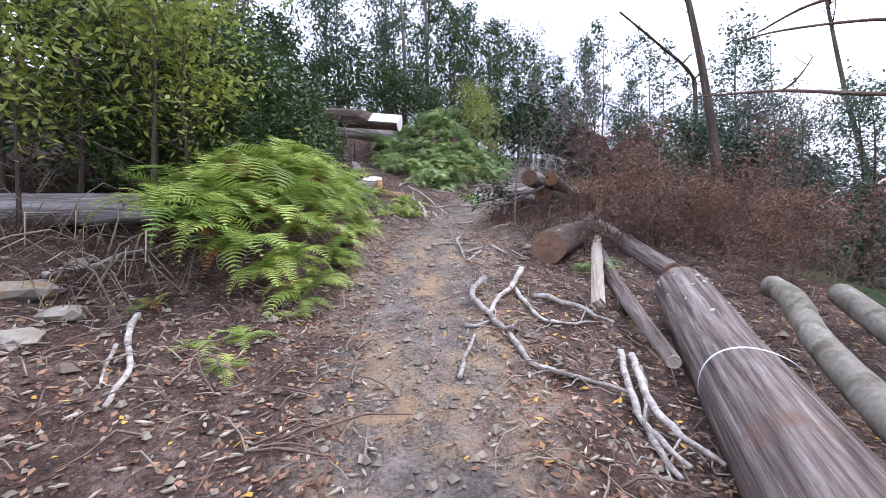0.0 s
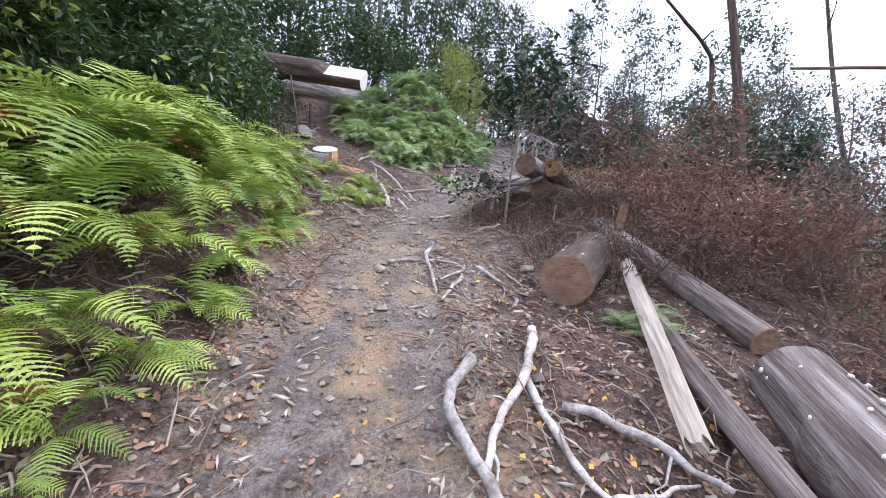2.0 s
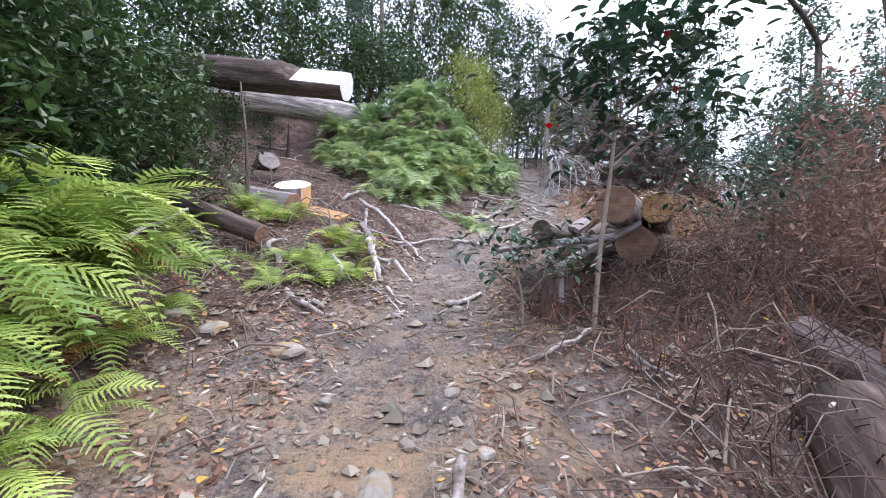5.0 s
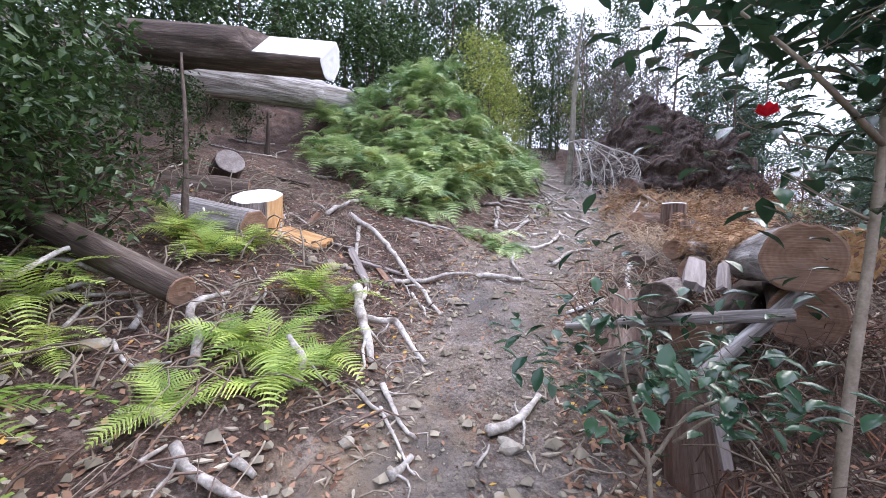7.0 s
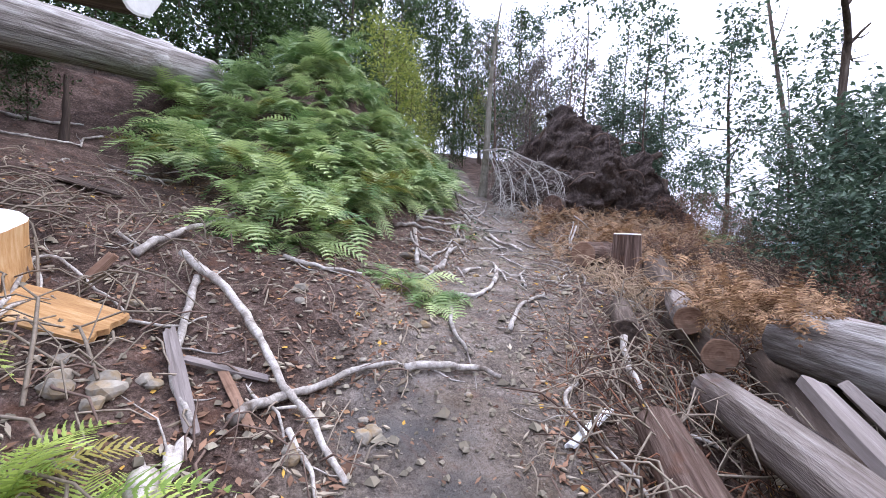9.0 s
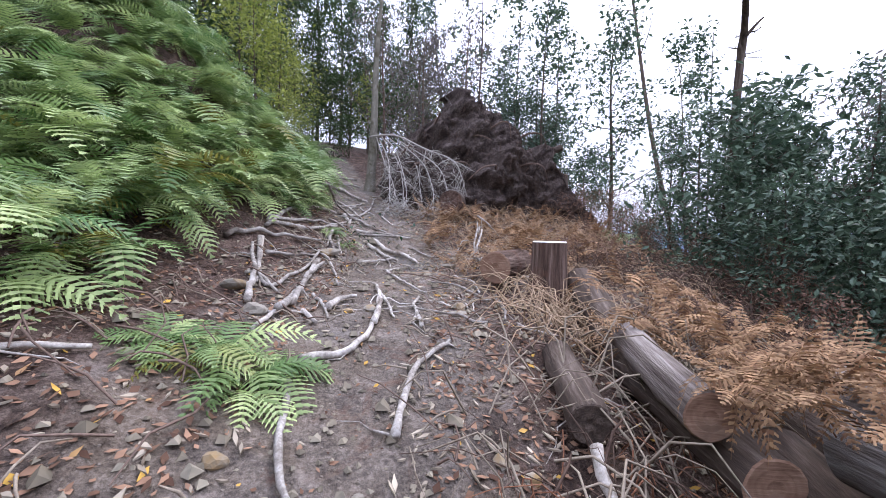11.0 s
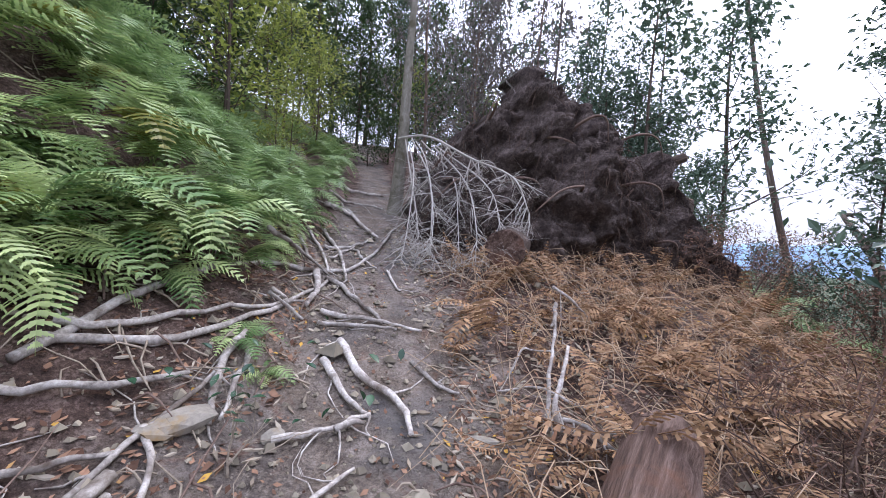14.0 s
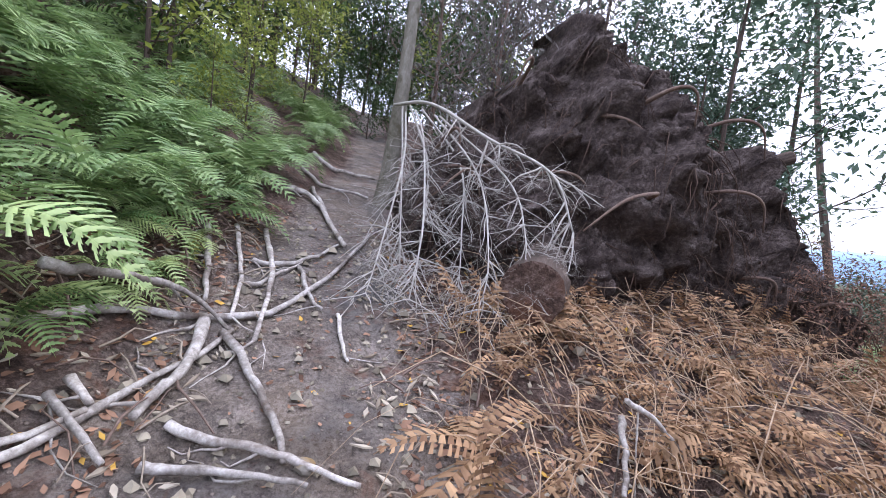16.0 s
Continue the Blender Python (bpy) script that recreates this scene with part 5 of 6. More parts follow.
stick([(-2.43, 3.08, 0.03), (-2.28, 2.78, 0.03), (-1.93, 2.33, 0.03), (-1.83, 2.02, 0.03)], 0.032)
stick([(-2.29, 2.68, 0.02), (-2.13, 2.39, 0.02), (-2.0, 2.2, 0.02)], 0.018)
stick([(-3.37, 3.28, 0.2), (-3.25, 3.6, 0.18), (-2.95, 4.14, 0.15), (-2.72, 4.55, 0.2)], 0.032)
stick([(0.09, 2.61, 0.02), (0.14, 2.86, 0.02), (0.24, 3.2, 0.02)], 0.026)
root([(0.41, 4.19, 0.12), (0.26, 3.92, 0.06), (0.4, 3.47, 0.06), (0.5, 3.28, 0.05), (0.62, 3.31, 0.1)], 0.042)
root([(0.89, 4.63, 0.1), (0.72, 4.15, 0.1), (0.51, 3.82, 0.06), (0.39, 3.52, 0.03)], 0.038)
root([(0.73, 4.16, 0.04), (0.78, 3.68, 0.04), (0.9, 3.45, 0.04)], 0.03)
root([(0.87, 3.95, 0.06), (1.17, 3.82, 0.06), (1.37, 3.66, 0.06), (1.53, 3.56, 0.06)], 0.034)
root([(0.53, 3.21, 0.03), (0.63, 2.79, 0.03), (0.93, 2.68, 0.03), (1.2, 2.55, 0.03)], 0.028)
root([(1.37, 3.05, 0.06), (1.26, 2.72, 0.06), (1.18, 2.36, 0.06), (1.19, 2.1, 0.06), (1.24, 1.92, 0.06)], 0.032)
root([(1.4, 2.94, 0.1), (1.28, 2.43, 0.1), (1.29, 2.13, 0.1), (1.4, 2.03, 0.1), (1.44, 1.94, 0.1)], 0.032)
root([(1.18, 2.21, 0.04), (1.15, 2.01, 0.04), (1.16, 1.87, 0.04)], 0.03)
root([(1.4, 2.82, 0.08), (1.34, 2.59, 0.08), (1.15, 2.24, 0.08)], 0.022)
stick([(0.92, 3.46, 0.03), (1.13, 3.53, 0.03), (1.4, 3.61, 0.03)], 0.018)
root([(0.17, 3.37, 0.02), (0.3, 3.35, 0.02), (0.41, 3.48, 0.02)], 0.02)
root([(0.27, 6.44, 0.1), (0.19, 6.05, 0.06), (0.21, 5.7, 0.04), (0.26, 5.26, 0.02)], 0.03)
root([(-0.19, 5.89, 0.03), (0.06, 5.95, 0.03), (0.45, 5.95, 0.03)], 0.026)
root([(0.57, 5.95, 0.02), (0.47, 5.72, 0.02), (0.31, 5.52, 0.02)], 0.02)
root([(0.52, 5.63, 0.02), (0.38, 5.35, 0.02), (0.29, 5.11, 0.02)], 0.024)
root([(0.67, 6.01, 0.03), (0.79, 5.88, 0.03), (0.9, 5.69, 0.03)], 0.026)
stick([(0.94, 6.2, 0.03), (1.03, 6.06, 0.03), (1.14, 5.87, 0.03)], 0.014)
stick([(0.95, 5.56, 0.02), (0.98, 5.44, 0.02), (0.89, 5.19, 0.02)], 0.024)
stick([(-0.88, 5.07, 0.02), (-0.87, 5.18, 0.02), (-0.83, 5.26, 0.02)], 0.014)
stick([(-0.28, 8.82, 0.02), (-0.06, 8.34, 0.02)], 0.012)
root([(-0.61, 9.87, 0.25), (-0.51, 9.5, 0.2), (-0.42, 9.3, 0.08), (-0.39, 9.22, 0)], 0.05)
root([(-0.54, 9.68, 0.12), (-0.29, 9.72, 0.1), (-0.16, 9.52, 0.05), (-0.05, 9.4, 0.0)], 0.032)
root([(-1.28, 8.77, 0.05), (-1.38, 8.99, 0.12), (-1.56, 9.22, 0.15), (-1.54, 9.35, 0.15), (-1.49, 9.59, 0.1)], 0.04)
stick([(-1.02, 8.18, 0.08), (-0.93, 8.11, 0.05), (-0.79, 8.09, 0.03), (-0.64, 8.14, 0.03)], 0.03)
stick([(-0.74, 8.79, 0.05), (-0.73, 8.86, 0.2), (-0.82, 8.89, 0.28)], 0.035)
root([(-0.29, 9.01, 0.02), (-0.2, 8.8, 0.02), (-0.07, 8.57, 0.02)], 0.022)
root([(-0.43, 8.9, 0.02), (-0.32, 8.8, 0.02), (-0.21, 8.76, 0.02)], 0.018)
stick([(-0.18, 8.35, 0.02), (-0.09, 8.49, 0.02)], 0.032)
stick([(-2.62, 9.14, 0.06), (-2.58, 9.28, 0.06), (-2.38, 9.33, 0.06), (-1.98, 9.52, 0.06)], 0.028)
stick([(-2.68, 9.21, 0.08), (-2.47, 9.31, 0.08), (-2.32, 9.63, 0.08)], 0.028)
root([(0.3, 8.63, 0.03), (0.49, 8.75, 0.03), (0.65, 8.97, 0.03)], 0.036)
root([(1.23, 14.27, 0.03), (2.01, 15.67, 0.03), (2.94, 16.24, 0.03), (3.71, 17.78, 0.03)], 0.03)
root([(1.14, 14.04, 0.03), (1.09, 13.09, 0.03), (1.63, 13.9, 0.03), (2.04, 14.75, 0.03)], 0.025)
stick([(-0.82, 8.24, 0.03), (-0.71, 8.2, 0.03)], 0.028)
stick([(0.22, 8.41, 0.02), (0.29, 8.56, 0.02)], 0.012)
stick([(-2.22, 9.07, 0.05), (-2.25, 9.26, 0.05), (-2.15, 9.37, 0.05)], 0.02)
stick([(-1.89, 9.02, 0.03), (-1.66, 8.8, 0.03), (-1.43, 8.82, 0.03)], 0.016)
stick([(-1.12, 8.12, 0.02), (-1.09, 8.24, 0.02)], 0.014)
root([(-1.29, 11.55, 0.0), (-1.22, 11.69, 0.08), (-1.1, 11.89, 0.06), (-0.93, 12.79, 0.05)], 0.04)
root([(-1.01, 11.59, 0.1), (-0.78, 11.4, 0.1), (-0.51, 11.08, 0.08), (-0.3, 10.7, 0.08), (-0.08, 10.4, 0.05), (0.07, 10.11, 0.0)], 0.036)
root([(-0.44, 10.34, 0.04), (-0.35, 10.47, 0.04), (-0.17, 10.62, 0.04), (0.13, 10.77, 0.04), (0.41, 10.87, 0.04)], 0.036)
root([(0.46, 10.82, 0.04), (0.77, 10.84, 0.04), (0.97, 10.84, 0.04), (1.07, 10.74, 0.04)], 0.034)
root([(-0.88, 11.46, 0.03), (-0.82, 10.99, 0.03), (-0.78, 10.68, 0.03), (-0.68, 10.46, 0.03), (-0.57, 10.3, 0.03)], 0.03)
stick([(-0.59, 10.23, 0.03), (-0.61, 10.01, 0.03), (-0.64, 9.96, 0.03)], 0.034)
stick([(-0.63, 10.18, 0.03), (-0.61, 9.97, 0.03)], 0.022)
stick([(-0.19, 10.38, 0.02), (-0.09, 10.2, 0.02), (-0.05, 10.02, 0.02)], 0.018)
root([(-0.38, 12.02, 0.03), (-0.1, 11.89, 0.03), (0.27, 11.94, 0.03)], 0.025)
root([(1.25, 14.39, 0.03), (1.83, 14.71, 0.03), (2.66, 15.91, 0.03)], 0.03)
root([(1.17, 14.06, 0.02), (1.03, 13.11, 0.02)], 0.022)
root([(1.67, 13.92, 0.03), (1.28, 13.0, 0.03), (0.93, 12.38, 0.03)], 0.03)
root([(1.09, 11.99, 0.03), (0.92, 11.33, 0.03), (0.94, 11.02, 0.03)], 0.024)
root([(1.15, 12.09, 0.03), (1.6, 12.27, 0.03), (2.05, 13.18, 0.03)], 0.03)
root([(1.4, 11.34, 0.03), (1.73, 11.8, 0.03), (2.15, 12.09, 0.03)], 0.028)
stick([(2.05, 10.79, 0.25), (1.93, 10.59, 0.15), (1.84, 10.35, 0.08)], 0.034)
stick([(-1.08, 10.87, 0.03), (-0.86, 10.94, 0.03), (-0.73, 11.08, 0.03)], 0.012)
root([(0.84, 13.88, 0.05), (0.99, 14.01, 0.05), (1.22, 14.15, 0.05), (1.53, 14.24, 0.05), (1.82, 14.44, 0.05)], 0.031)
root([(1.28, 14.49, 0.05), (1.53, 14.58, 0.05), (2.28, 15.3, 0.05)], 0.028)
root([(1.17, 13.78, 0.04), (1.4, 13.9, 0.04), (1.67, 13.98, 0.04)], 0.023)
root([(0.93, 12.75, 0.06), (0.96, 12.92, 0.06), (1.0, 13.12, 0.06), (1.03, 13.29, 0.06), (1.04, 13.59, 0.06), (1.07, 13.86, 0.06)], 0.033)
root([(1.05, 13.21, 0.04), (1.12, 13.1, 0.04), (1.16, 12.95, 0.04)], 0.021)
root([(1.11, 12.63, 0.06), (1.24, 12.85, 0.06), (1.36, 13.12, 0.06), (1.47, 13.42, 0.06), (1.7, 13.81, 0.06)], 0.037)
root([(1.72, 14.11, 0.03), (1.79, 13.89, 0.03), (1.71, 13.31, 0.03)], 0.02)
stick([(1.48, 12.77, 0.04), (1.57, 12.91, 0.04), (1.7, 13.04, 0.04), (1.78, 13.02, 0.04)], 0.034)
root([(1.71, 12.41, 0.04), (1.82, 12.62, 0.04), (1.95, 12.92, 0.04), (2.06, 13.3, 0.04)], 0.03)
root([(2.0, 13.04, 0.03), (1.95, 12.71, 0.03), (1.9, 12.51, 0.03)], 0.018)
root([(1.44, 13.07, 0.03), (1.46, 12.8, 0.03), (1.44, 12.6, 0.03)], 0.018)
root([(2.04, 12.33, 0.03), (2.14, 12.63, 0.03), (2.19, 12.77, 0.03), (2.33, 12.92, 0.03)], 0.021)
root([(2.0, 12.41, 0.02), (2.13, 12.58, 0.02)], 0.016)
root([(2.35, 13.74, 0.03), (2.36, 13.34, 0.03), (2.42, 12.98, 0.03)], 0.018)
root([(2.35, 13.74, 0.03), (2.55, 13.9, 0.03)], 0.016)
root([(2.21, 14.13, 0.03), (2.44, 14.14, 0.03), (2.69, 14.27, 0.03)], 0.021)
root([(2.52, 15.33, 0.04), (2.86, 15.19, 0.04), (3.21, 15.01, 0.04)], 0.025)
root([(3.09, 18.81, 0.05), (3.21, 17.95, 0.05), (3.31, 17.26, 0.05)], 0.033)
root([(2.7, 17.28, 0.04), (2.8, 16.58, 0.04), (2.77, 15.8, 0.04)], 0.028)
stick([(1.29, 12.72, 0.03), (1.36, 12.58, 0.03)], 0.025)
stick([(2.72, 12.95, 0.03), (2.6, 12.58, 0.03)], 0.016)
stick([(2.45, 12.79, 0.02), (2.48, 12.65, 0.02)], 0.011)
stick([(2.87, 12.57, 0.12), (2.78, 12.34, 0.12), (2.55, 12.02, 0.12)], 0.02)
stick([(3.6, 13.85, 0.05), (3.55, 13.84, 0.25), (3.74, 14.01, 0.45)], 0.021)
root([(2.05, 14.78, 0.04), (1.95, 14.54, 0.04), (1.94, 14.34, 0.04), (1.95, 14.17, 0.04)], 0.03)
root([(2.08, 14.67, 0.04), (2.03, 14.43, 0.04), (1.99, 14.2, 0.04)], 0.021)
root([(2.61, 14.9, 0.04), (2.69, 14.6, 0.04), (2.87, 14.29, 0.04), (2.85, 14.05, 0.04)], 0.033)
root([(2.49, 14.73, 0.03), (2.57, 14.45, 0.03), (2.69, 14.24, 0.03)], 0.028)
root([(3.04, 14.68, 0.03), (3.13, 14.47, 0.03), (3.25, 14.37, 0.03)], 0.02)
stick([(2.49, 14.13, 0.03), (2.64, 14.18, 0.03)], 0.025)
stick([(3.54, 13.88, 0.05), (3.62, 14.0, 0.2), (3.94, 14.4, 0.5)], 0.018)
stick([(3.63, 14.44, 0.05), (3.77, 14.51, 0.2), (3.85, 14.29, 0.3)], 0.011)
root([(2.33, 16.96, 0.04), (2.43, 16.46, 0.04), (2.49, 16.08, 0.04)], 0.03)
root([(2.5, 17.17, 0.04), (2.62, 16.47, 0.04), (2.63, 16.01, 0.04)], 0.023)
stick([(2.13, 15.31, 0.55), (2.19, 15.45, 0.5), (2.32, 15.74, 0.3), (2.45, 15.94, 0.15), (2.66, 15.9, 0.03)], 0.025)
root([(2.52, 15.92, 0.05), (2.51, 15.62, 0.05), (2.45, 15.44, 0.05), (2.41, 15.31, 0.05)], 0.037)
root([(2.61, 15.9, 0.03), (2.76, 15.63, 0.03), (2.89, 15.35, 0.03), (2.94, 15.13, 0.03)], 0.028)
root([(2.66, 16.76, 0.03), (2.95, 16.78, 0.03), (3.3, 17.27, 0.03)], 0.026)
root([(2.64, 16.43, 0.03), (2.76, 16.48, 0.03), (2.99, 16.8, 0.03)], 0.02)
root([(2.97, 16.75, 0.03), (3.05, 16.26, 0.03), (3.11, 16.17, 0.03)], 0.02)
root([(2.8, 18.39, 0.05), (3.09, 18.43, 0.05), (3.33, 17.18, 0.05)], 0.041)
root([(2.96, 19.34, 0.05), (3.3, 18.94, 0.05), (3.75, 18.78, 0.05)], 0.033)
root([(3.11, 20.27, 0.05), (3.59, 19.92, 0.05), (4.0, 19.86, 0.05)], 0.041)
stick([(2.48, 15.16, 0.04), (2.68, 15.13, 0.04), (3.03, 15.02, 0.04)], 0.025)
root([(2.15, 15.33, 0.04), (2.29, 15.22, 0.04), (2.38, 15.15, 0.04)], 0.021)
stick([(2.17, 15.44, 0.04), (2.27, 15.34, 0.04)], 0.025)
root([(3.2, 16.11, 0.02), (3.21, 15.81, 0.02), (3.23, 15.71, 0.02)], 0.016)
stick([(4.4, 15.03, 0.25), (4.27, 14.84, 0.25), (4.12, 14.68, 0.25)], 0.02)
stick([(4.25, 14.87, 0.5), (4.54, 14.89, 0.3), (4.69, 14.88, 0.15)], 0.016)

stick([(-2.61, 8.51, 0.25), (-2.6, 8.92, 0.3), (-2.54, 9.47, 0.3), (-2.36, 9.69, 0.2)], 0.03)
stick([(-3.24, 9.11, 0.25), (-2.91, 9.31, 0.2), (-2.51, 9.5, 0.2), (-1.99, 9.57, 0.1)], 0.035)
stick([(-1.57, 10.81, 0.05), (-1.73, 11.36, 0.05), (-1.49, 11.27, 0.05), (-1.05, 10.89, 0.03)], 0.016)
stick([(-11.2, 12.57, 0.5), (-11.14, 14.31, 0.5), (-10.18, 15.24, 0.5)], 0.06)
stick([(-5.69, 5.9, 0.2), (-6.11, 6.87, 0.3), (-6.81, 8.35, 0.4)], 0.03)
stick([(-7.85, 7.15, 0.5), (-7.87, 7.77, 0.5), (-7.54, 8.26, 0.4), (-6.95, 8.31, 0.3)], 0.05)

loose = random.Random(77)
for k in range(26):
    x, y, a, ln = loose.uniform(-4.2, -0.9), loose.uniform(8.6, 15.0), loose.uniform(0, 6.28), loose.uniform(0.25, 0.8)
    stick([(x, y, 0.03), (x + math.cos(a) * ln * 0.5, y + math.sin(a) * ln * 0.5, 0.04), (x + math.cos(a + 0.3) * ln, y + math.sin(a + 0.3) * ln, 0.03)], loose.uniform(0.012, 0.03))
for k in range(22):
    y, a, ln = loose.uniform(7.5, 14.5), loose.uniform(0, 6.28), loose.uniform(0.25, 0.7)
    x = float(path_x(y)) + loose.uniform(0.75, 1.9)
    stick([(x, y, 0.03), (x + math.cos(a) * ln * 0.5, y + math.sin(a) * ln * 0.5, 0.06), (x + math.cos(a + 0.3) * ln, y + math.sin(a + 0.3) * ln, 0.08)], loose.uniform(0.01, 0.022))


# ---- stones ----
def stone(x, y, r, kind):
    rr = random.Random(int(x * 991 + y * 37))
    bm = bmesh.new()
    bmesh.ops.create_icosphere(bm, subdivisions=2, radius=1)
    off = Vector((rr.uniform(0, 50), rr.uniform(0, 50), 0))
    for v in bm.verts:
        k = 1 + 0.35 * noise.noise(v.co * 1.1 + off) + 0.12 * noise.noise(v.co * 3 + off)
        v.co = Vector((round(v.co.x * 3.2) / 3.2 * 0.4 + v.co.x * 0.6, v.co.y * 0.8, v.co.z * (0.6 if r < 0.085 else 0.38))) * (r * k)
    me = bpy.data.meshes.new("stone")
    bm.to_mesh(me)
    bm.free()
    me.materials.append(STONE)
    ob = new("stone", me)
    ob.matrix_basis = pose(x, y, hz(x, y) + r * (0.15 if r < 0.085 else 0.02), rr.uniform(-15, 15), rr.uniform(-15, 15), rr.uniform(0, 360))
    tagged(ob, "yellowish angular stone set in the earth" if kind else "grey-brown angular stone set in the earth", "stone", "stones on the slope")


stone(-0.07, 6.4, 0.09, 0)
stone(-0.41, 7.02, 0.04, 0)
stone(0.38, 6.61, 0.05, 1)
stone(1.28, 6.24, 0.08, 0)
stone(1.58, 6.31, 0.1, 0)
stone(-0.25, 5.67, 0.07, 1)
stone(0.04, 6.65, 0.04, 0)
stone(0.26, 7.1, 0.05, 0)
stone(-0.41, 8.55, 0.05, 0)
stone(0.4, 8.55, 0.06, 0)
stone(0.33, 8.24, 0.06, 0)
stone(-1.27, 8.44, 0.07, 0)
stone(-2.0, 9.02, 0.1, 1)
stone(-1.64, 7.76, 0.1, 0)
stone(0.39, 8.59, 0.05, 0)
stone(-0.77, 7.46, 0.12, 0)
stone(-1.27, 7.56, 0.1, 0)
stone(-0.21, 11.57, 0.06, 1)
stone(0.17, 10.37, 0.06, 0)
stone(-0.17, 10.25, 0.05, 1)
stone(-0.95, 10.41, 0.08, 0)
stone(-1.11, 10.37, 0.07, 0)
stone(-0.81, 10.53, 0.05, 1)
stone(0.71, 11.39, 0.05, 0)
stone(0.21, 10.42, 0.04, 0)
stone(2.47, 12.52, 0.09, 0)
stone(2.56, 12.63, 0.06, 0)
stone(1.81, 12.75, 0.06, 0)
stone(0.87, 13.11, 0.13, 0)
stone(0.98, 13.28, 0.04, 0)
stone(1.63, 12.76, 0.05, 0)
stone(0.97, 12.68, 0.08, 0)
stone(3.2, 13.97, 0.1, 0)
stone(2.22, 14.17, 0.06, 0)
stone(1.83, 14.2, 0.15, 0)
stone(1.76, 14.14, 0.1, 0)
stone(3.02, 15.14, 0.05, 0)
stone(1.89, 10.98, 0.05, 0)
stone(0.81, 10.61, 0.03, 0)
stone(0.18, 10.49, 0.03, 0)
stone(-1.28, 10.53, 0.03, 1)
stone(-0.93, 10.08, 0.04, 1)
stone(1.82, 11.1, 0.05, 0)
stone(1.17, 11.13, 0.03, 0)
stone(0.59, 10.97, 0.03, 0)
stone(0.16, 10.4, 0.04, 1)
stone(-0.21, 11.39, 0.04, 0)
stone(-0.18, 10.3, 0.05, 0)
stone(-0.48, 10.69, 0.04, 1)
stone(-0.99, 10.47, 0.07, 1)
stone(-1.14, 10.44, 0.06, 1)
stone(-0.85, 10.54, 0.05, 0)
stone(0.22, 10.39, 0.05, 1)
stone(0.2, 10.9, 0.03, 1)
stone(-1.08, 11.04, 0.04, 1)
stone(-0.97, 10.34, 0.06, 1)
stone(-1.19, 10.56, 0.05, 0)
stone(-3.51, 3.84, 0.18, 0)
stone(-2.88, 2.59, 0.16, 0)
stone(-2.93, 2.98, 0.2, 0)
stone(-3.5, 3.23, 0.28, 0)

# ---- loose litter ----
def scatter(n, seed, lo=0.0, hi=5.0, ys=(-0.5, 18.0), keep=1.0):
    """Places on the ground, at a sideways distance from the path's middle."""
    g = np.random.default_rng(seed)
    y = g.uniform(ys[0], ys[1], n)
    side = np.where(g.random(n) < 0.5, -1, 1)
    d = lo + (hi - lo) * g.random(n) ** 1.3
    x = path_x(y) + side * d
    return x, y, height(x, y), g


def flat_bits(name, n, seed, lo, hi, length, width, material, label, lift=0.008, tilt=0.25, thick=False):
    x, y, z, g = scatter(n, seed, lo, hi)
    a = g.uniform(0, 6.283, n)
    s = g.uniform(0.35, 1.5, n)
    c, si = np.cos(a), np.sin(a)
    u = np.stack([c, si, g.normal(0, tilt, n) + 0.2 * si], 1) * (length * s)[:, None] * 0.5
    w = np.stack([-si, c, g.normal(0, tilt, n) + 0.2 * c], 1) * (width * g.uniform(0.6, 1.3, n) * np.sqrt(s))[:, None] * 0.5
    o = np.stack([x, y, z + lift], 1)
    k = g.uniform(-0.35, 0.35, (n, 1))
    v = np.stack([o - u, o + w + u * k, o + u * 1.0, o - w + u * k], 1).reshape(-1, 3)
    i = np.arange(n)[:, None] * 4
    f = (i + np.array([[0, 3, 2, 1]])).tolist()
    if thick:
        v = np.concatenate([v.reshape(n, 4, 3), v.reshape(n, 4, 3) + np.array([0, 0, 0.008])], 1).reshape(-1, 3)
        i = np.arange(n)[:, None] * 8
        f = np.concatenate([i + np.array([q]) for q in ([4, 5, 6, 7], [0, 3, 7, 4], [3, 2, 6, 7], [2, 1, 5, 6], [1, 0, 4, 5])]).tolist()
    me = bpy.data.meshes.new(name)
    me.from_pydata(v.tolist(), [], f)
    me.materials.append(material)
    return tagged(new(name, me), label, "litter", kind="stuff")


flat_bits("leaf_litter", 42000, 1, 0.5, 5.0, 0.05, 0.026, LITTER, "brown fallen leaves and needles strewn over earth")
flat_bits("leaf_scatter", 2500, 2, 0.0, 0.9, 0.035, 0.018, LITTER, "few brown leaves on the trodden path")
flat_bits("bark_chips", 9000, 3, 0.3, 5.0, 0.065, 0.016, CHIP, "pale bark chips and wood splinters on earth", 0.006, 0.15, True)


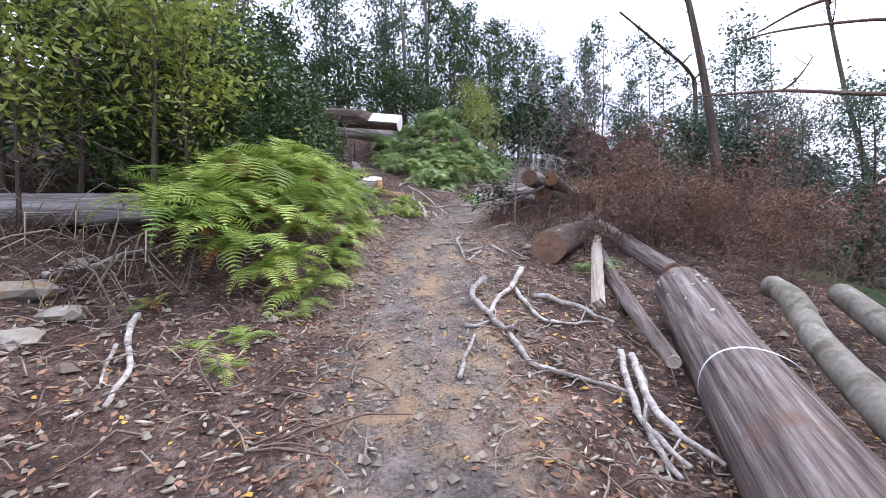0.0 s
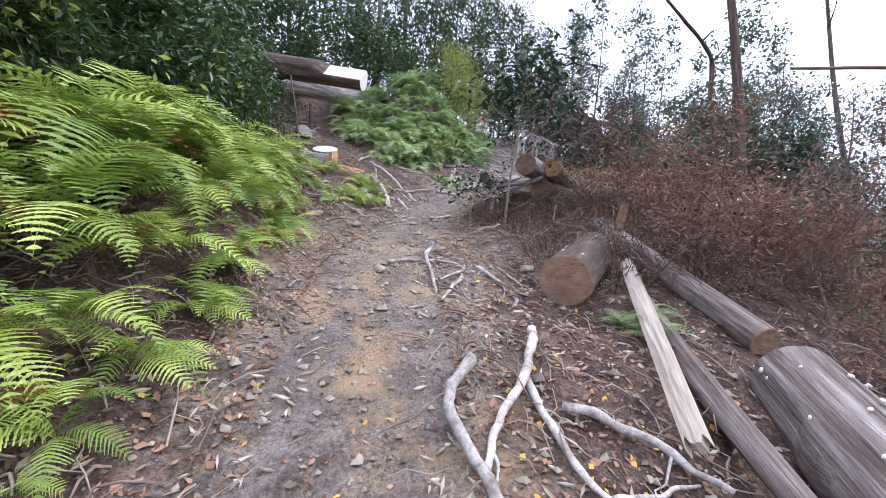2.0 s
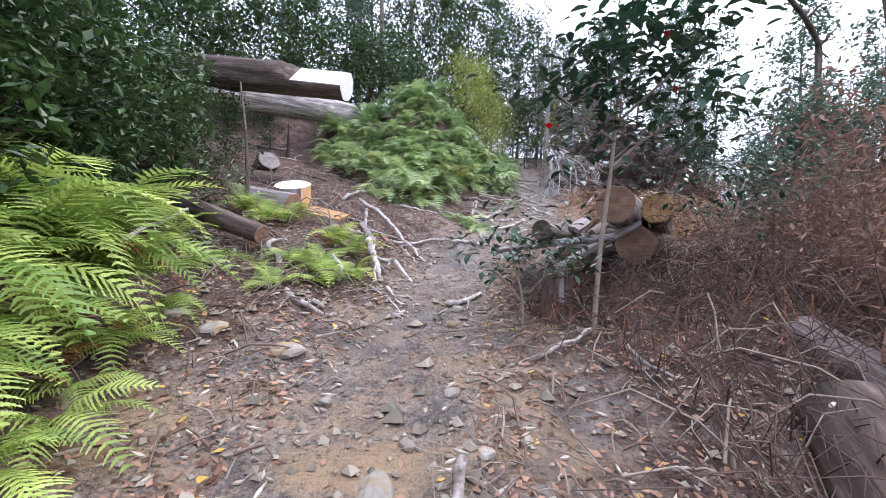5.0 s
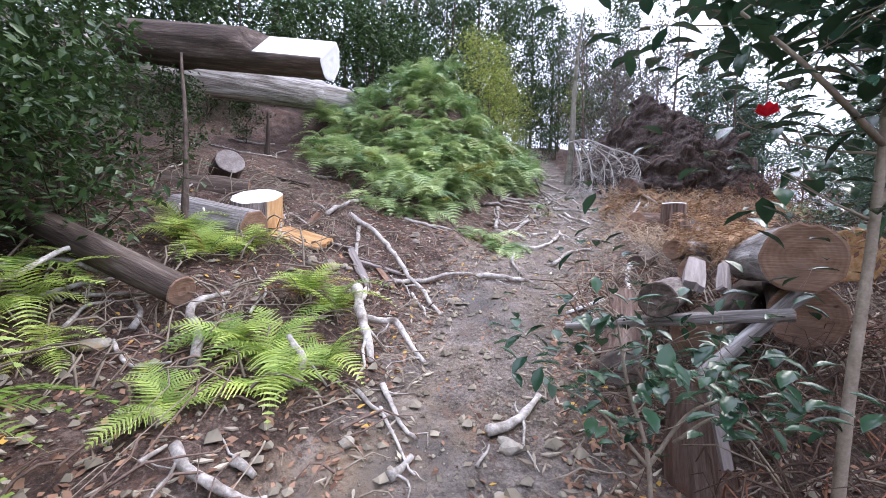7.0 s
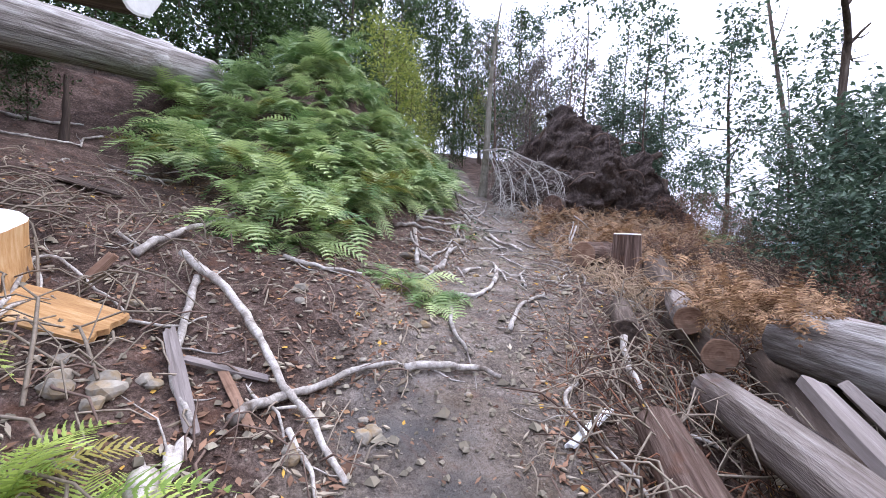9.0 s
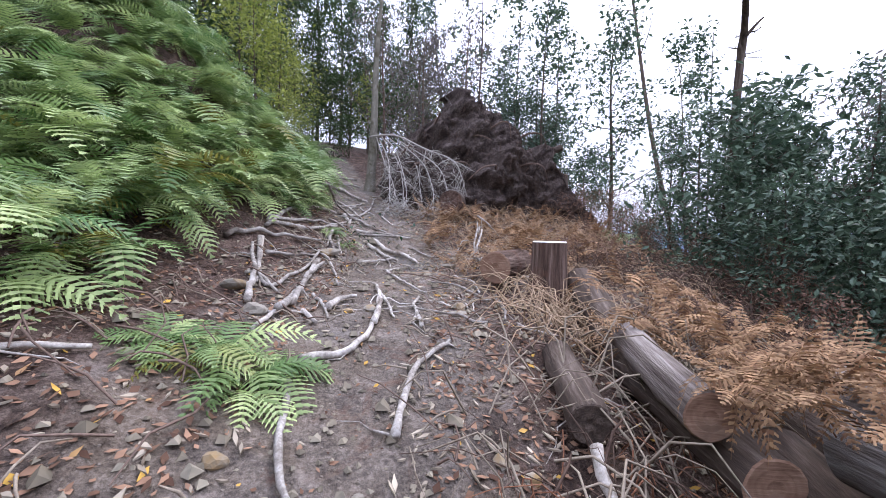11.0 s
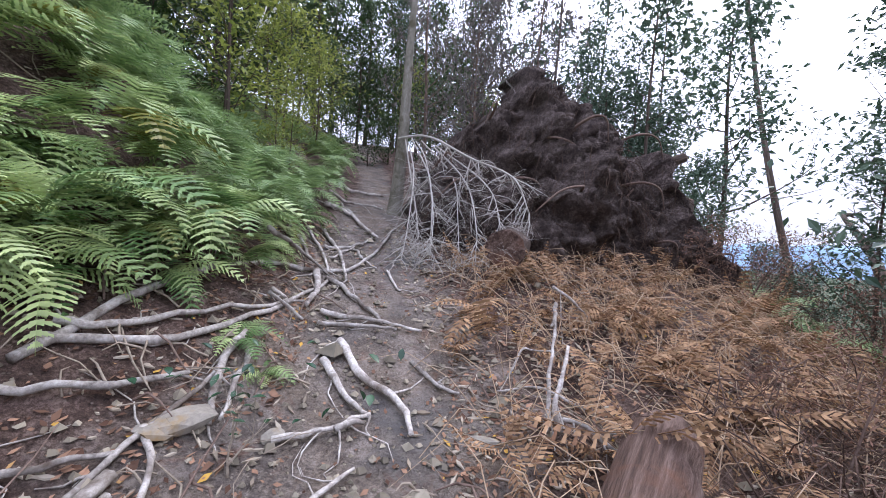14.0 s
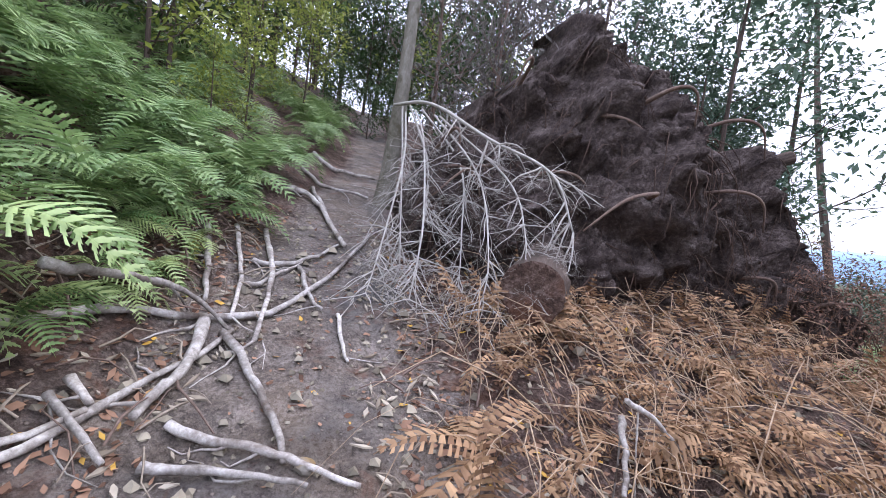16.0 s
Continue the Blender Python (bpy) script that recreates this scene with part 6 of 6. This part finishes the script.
def pebbles(name, n, seed, lo, hi, size, label):
    x, y, z, g = scatter(n, seed, lo, hi)
    r = size * g.lognormal(0, 0.45, n)
    o = np.stack([x, y, z + r * 0.2], 1)
    base = np.array([[1, 0, 0], [0, 1, 0], [-1, 0, 0], [0, -1, 0], [0.3, 0.2, 0.75], [-0.4, -0.1, 0.65]])
    jit = g.uniform(0.6, 1.35, (n, 6, 1))
    a = g.uniform(0, 6.283, n)
    rot = np.stack([np.stack([np.cos(a), -np.sin(a), 0 * a], 1), np.stack([np.sin(a), np.cos(a), 0 * a], 1), np.stack([0 * a, 0 * a, 0 * a + 1], 1)], 1)
    v = (np.einsum("nij,nkj->nki", rot, base[None] * jit) * r[:, None, None] + o[:, None, :]).reshape(-1, 3)
    i = np.arange(n)[:, None] * 6
    f = np.concatenate([i + np.array([q]) for q in ([0, 1, 4], [1, 5, 4], [1, 2, 5], [2, 3, 5], [3, 4, 5], [3, 0, 4])]).tolist()
    me = bpy.data.meshes.new(name)
    me.from_pydata(v.tolist(), [], f)
    me.materials.append(PEBBLE)
    return tagged(new(name, me), label, "gravel", kind="stuff")


pebbles("pebbles", 8500, 4, 0.0, 3.4, 0.016, "small pale pebbles bedded in the soil")
pebbles("gravel", 1100, 5, 0.25, 3.2, 0.018, "coarse broken stones on the bank")


def twigs(name, n, seed, lo, hi, length, rad, material, label, ys=(-0.5, 18.0), rise=0.03, region=None):
    x, y, z, g = scatter(n, seed, lo, hi, ys)
    if region:
        x, y = g.uniform(region[0], region[1], n), g.uniform(region[2], region[3], n)
    s = Shape()
    for i in range(n):
        if region and abs(x[i] - path_x(y[i])) < 0.7:
            continue
        a, ln = g.uniform(0, 6.283), length * g.lognormal(0, 0.4)
        pts = []
        h0, h1 = g.uniform(0, rise), g.uniform(0, rise * 2)
        for k in range(4):
            t = k / 3
            px, py = x[i] + math.cos(a) * ln * t, y[i] + math.sin(a) * ln * t
            a += g.normal(0, 0.18)
            pts.append((px, py, hz(px, py) + 0.004 + h0 + (h1 - h0) * t + rise * math.sin(t * 3.1)))
        r = rad * g.uniform(0.5, 1.4)
        s.tube(pts, [r, r * 0.95, r * 0.8, r * 0.5], 4, cap=False)
    return tagged(new(name, s.mesh(name, material)), label, "twigs", kind="stuff")


twigs("twig_litter", 2600, 6, 0.35, 5.5, 0.17, 0.005, TWIG_WOOD, "pale dry twigs strewn over the litter")
twigs("dark_twig_litter", 1500, 7, 0.5, 4.5, 0.25, 0.006, BROWN_TWIG, "dark brown twigs strewn over the litter", rise=0.05)
twigs("dry_stalks", 900, 8, 0, 1, 0.5, 0.003, STRAW, "straw-coloured dry fern stalks heaped on the slope", rise=0.16, region=(3.0, 7.5, 11.4, 16.2))
twigs("brush_heap", 1200, 9, 0, 1, 0.42, 0.0034, DARK_TWIG, "brown dry brushwood heaped beside the path", rise=0.2, region=(1.3, 5.0, 5.6, 9.0))
twigs("dark_brush", 650, 12, 0, 1, 0.45, 0.0038, DARK_TWIG, "dark dry brushwood below the cut stump", rise=0.2, region=(4.3, 7.6, 10.8, 13.8))
twigs("pale_brush_heap", 170, 10, 0, 1, 0.5, 0.006, TWIG_WOOD, "bleached thin branches on the brush heap", rise=0.2, region=(1.2, 4.6, 6.0, 11.6))

twigs("pale_stick_heap", 150, 13, 0, 1, 0.4, 0.0055, TWIG_WOOD, "bleached sticks heaped round the log pile", rise=0.16, region=(1.15, 2.7, 8.4, 11.5))
twigs("dark_stick_heap", 420, 14, 0, 1, 0.3, 0.005, DARK_TWIG, "dark sticks and debris under the log pile", rise=0.12, region=(1.0, 3.2, 7.8, 10.9))
twigs("rusty_needle_heap", 320, 15, 0, 1, 0.25, 0.004, LITTER_TWIG, "rust-red needles and twigs under the log pile", rise=0.12, region=(0.9, 3.2, 7.2, 10.9))
twigs("dark_undergrowth", 900, 16, 0, 1, 0.4, 0.005, DARK_TWIG, "dark dead twigs under the bushes", rise=0.12, region=(-6.5, -2.3, 3.3, 6.2))
twigs("pale_undergrowth", 130, 17, 0, 1, 0.5, 0.007, TWIG_WOOD, "bleached thin branches under the bushes", rise=0.3, region=(-6.0, -2.1, 2.6, 6.2))
twigs("bank_stick_heap", 280, 18, 0, 1, 0.4, 0.007, TWIG_WOOD, "grey sticks heaped beside the sawn logs", rise=0.1, region=(-3.6, -0.9, 8.6, 12.4))
twigs("straw_tuft", 150, 19, 0, 1, 0.5, 0.0045, STRAW, "pale dry grass stalks in front of the cut stump", rise=0.16, region=(2.7, 3.7, 11.5, 12.5))

# ---- fungi and tape on the logs ----
def fungus(parent, z, ang, r, size):
    s = Shape()
    n = 10
    for k, (f, dz) in enumerate(((0.1, 0.02), (0.8, 0.016), (1.0, 0.0), (0.8, -0.012))):
        for i in range(n):
            a = math.pi * 2 * i / n
            s.v.append((math.cos(a) * size * f * 0.7, math.sin(a) * size * f, dz * size * 20))
    for k in range(3):
        for i in range(n):
            s.f.append((k * n + i, k * n + (i + 1) % n, (k + 1) * n + (i + 1) % n, (k + 1) * n + i))
    s.f.append(tuple(range(n)))
    s.m = [0] * len(s.f)
    part("bracket_fungus", s.mesh("bracket_fungus", FUNGUS), parent, "small pale bracket fungus", pose(math.cos(ang) * r, math.sin(ang) * r, z, 0, 90, math.degrees(ang)) @ pose(0, 0, 0, 0, 0, 40))


all_logs = [o for o in scene.collection.objects if o.name.split(".")[0] == "log" and o.parent is None]
rng = random.Random(31)
for o, n, r in ((all_logs[0], 12, 0.275), (all_logs[1], 12, 0.235), (all_logs[9], 8, 0.29)):
    for k in range(n):
        up = o.matrix_basis.to_3x3().inverted() @ Vector((-0.2, -0.3, 1))
        a = math.atan2(up.y, up.x) + rng.uniform(-1.1, 1.1)
        fungus(o, rng.uniform(0.05, 1.5 if n == 12 else 3.5), a, r, rng.uniform(0.012, 0.026))
band = Shape()
up = all_logs[0].matrix_basis.to_3x3().inverted() @ Vector((0, 0, 1))
a0 = math.atan2(up.y, up.x)
for i in range(25):
    a = a0 - 1.7 + 3.4 * i / 24
    for dz in (-0.011, 0.011):
        band.v.append((math.cos(a) * 0.297, math.sin(a) * 0.297, 2.2 + dz + 0.05 * math.sin(a * 2)))
for i in range(24):
    band.f.append((2 * i, 2 * i + 1, 2 * i + 3, 2 * i + 2))
    band.m.append(0)
part("tape", band.mesh("tape", TAPE), all_logs[0], "pale blue-white marking tape round the log")
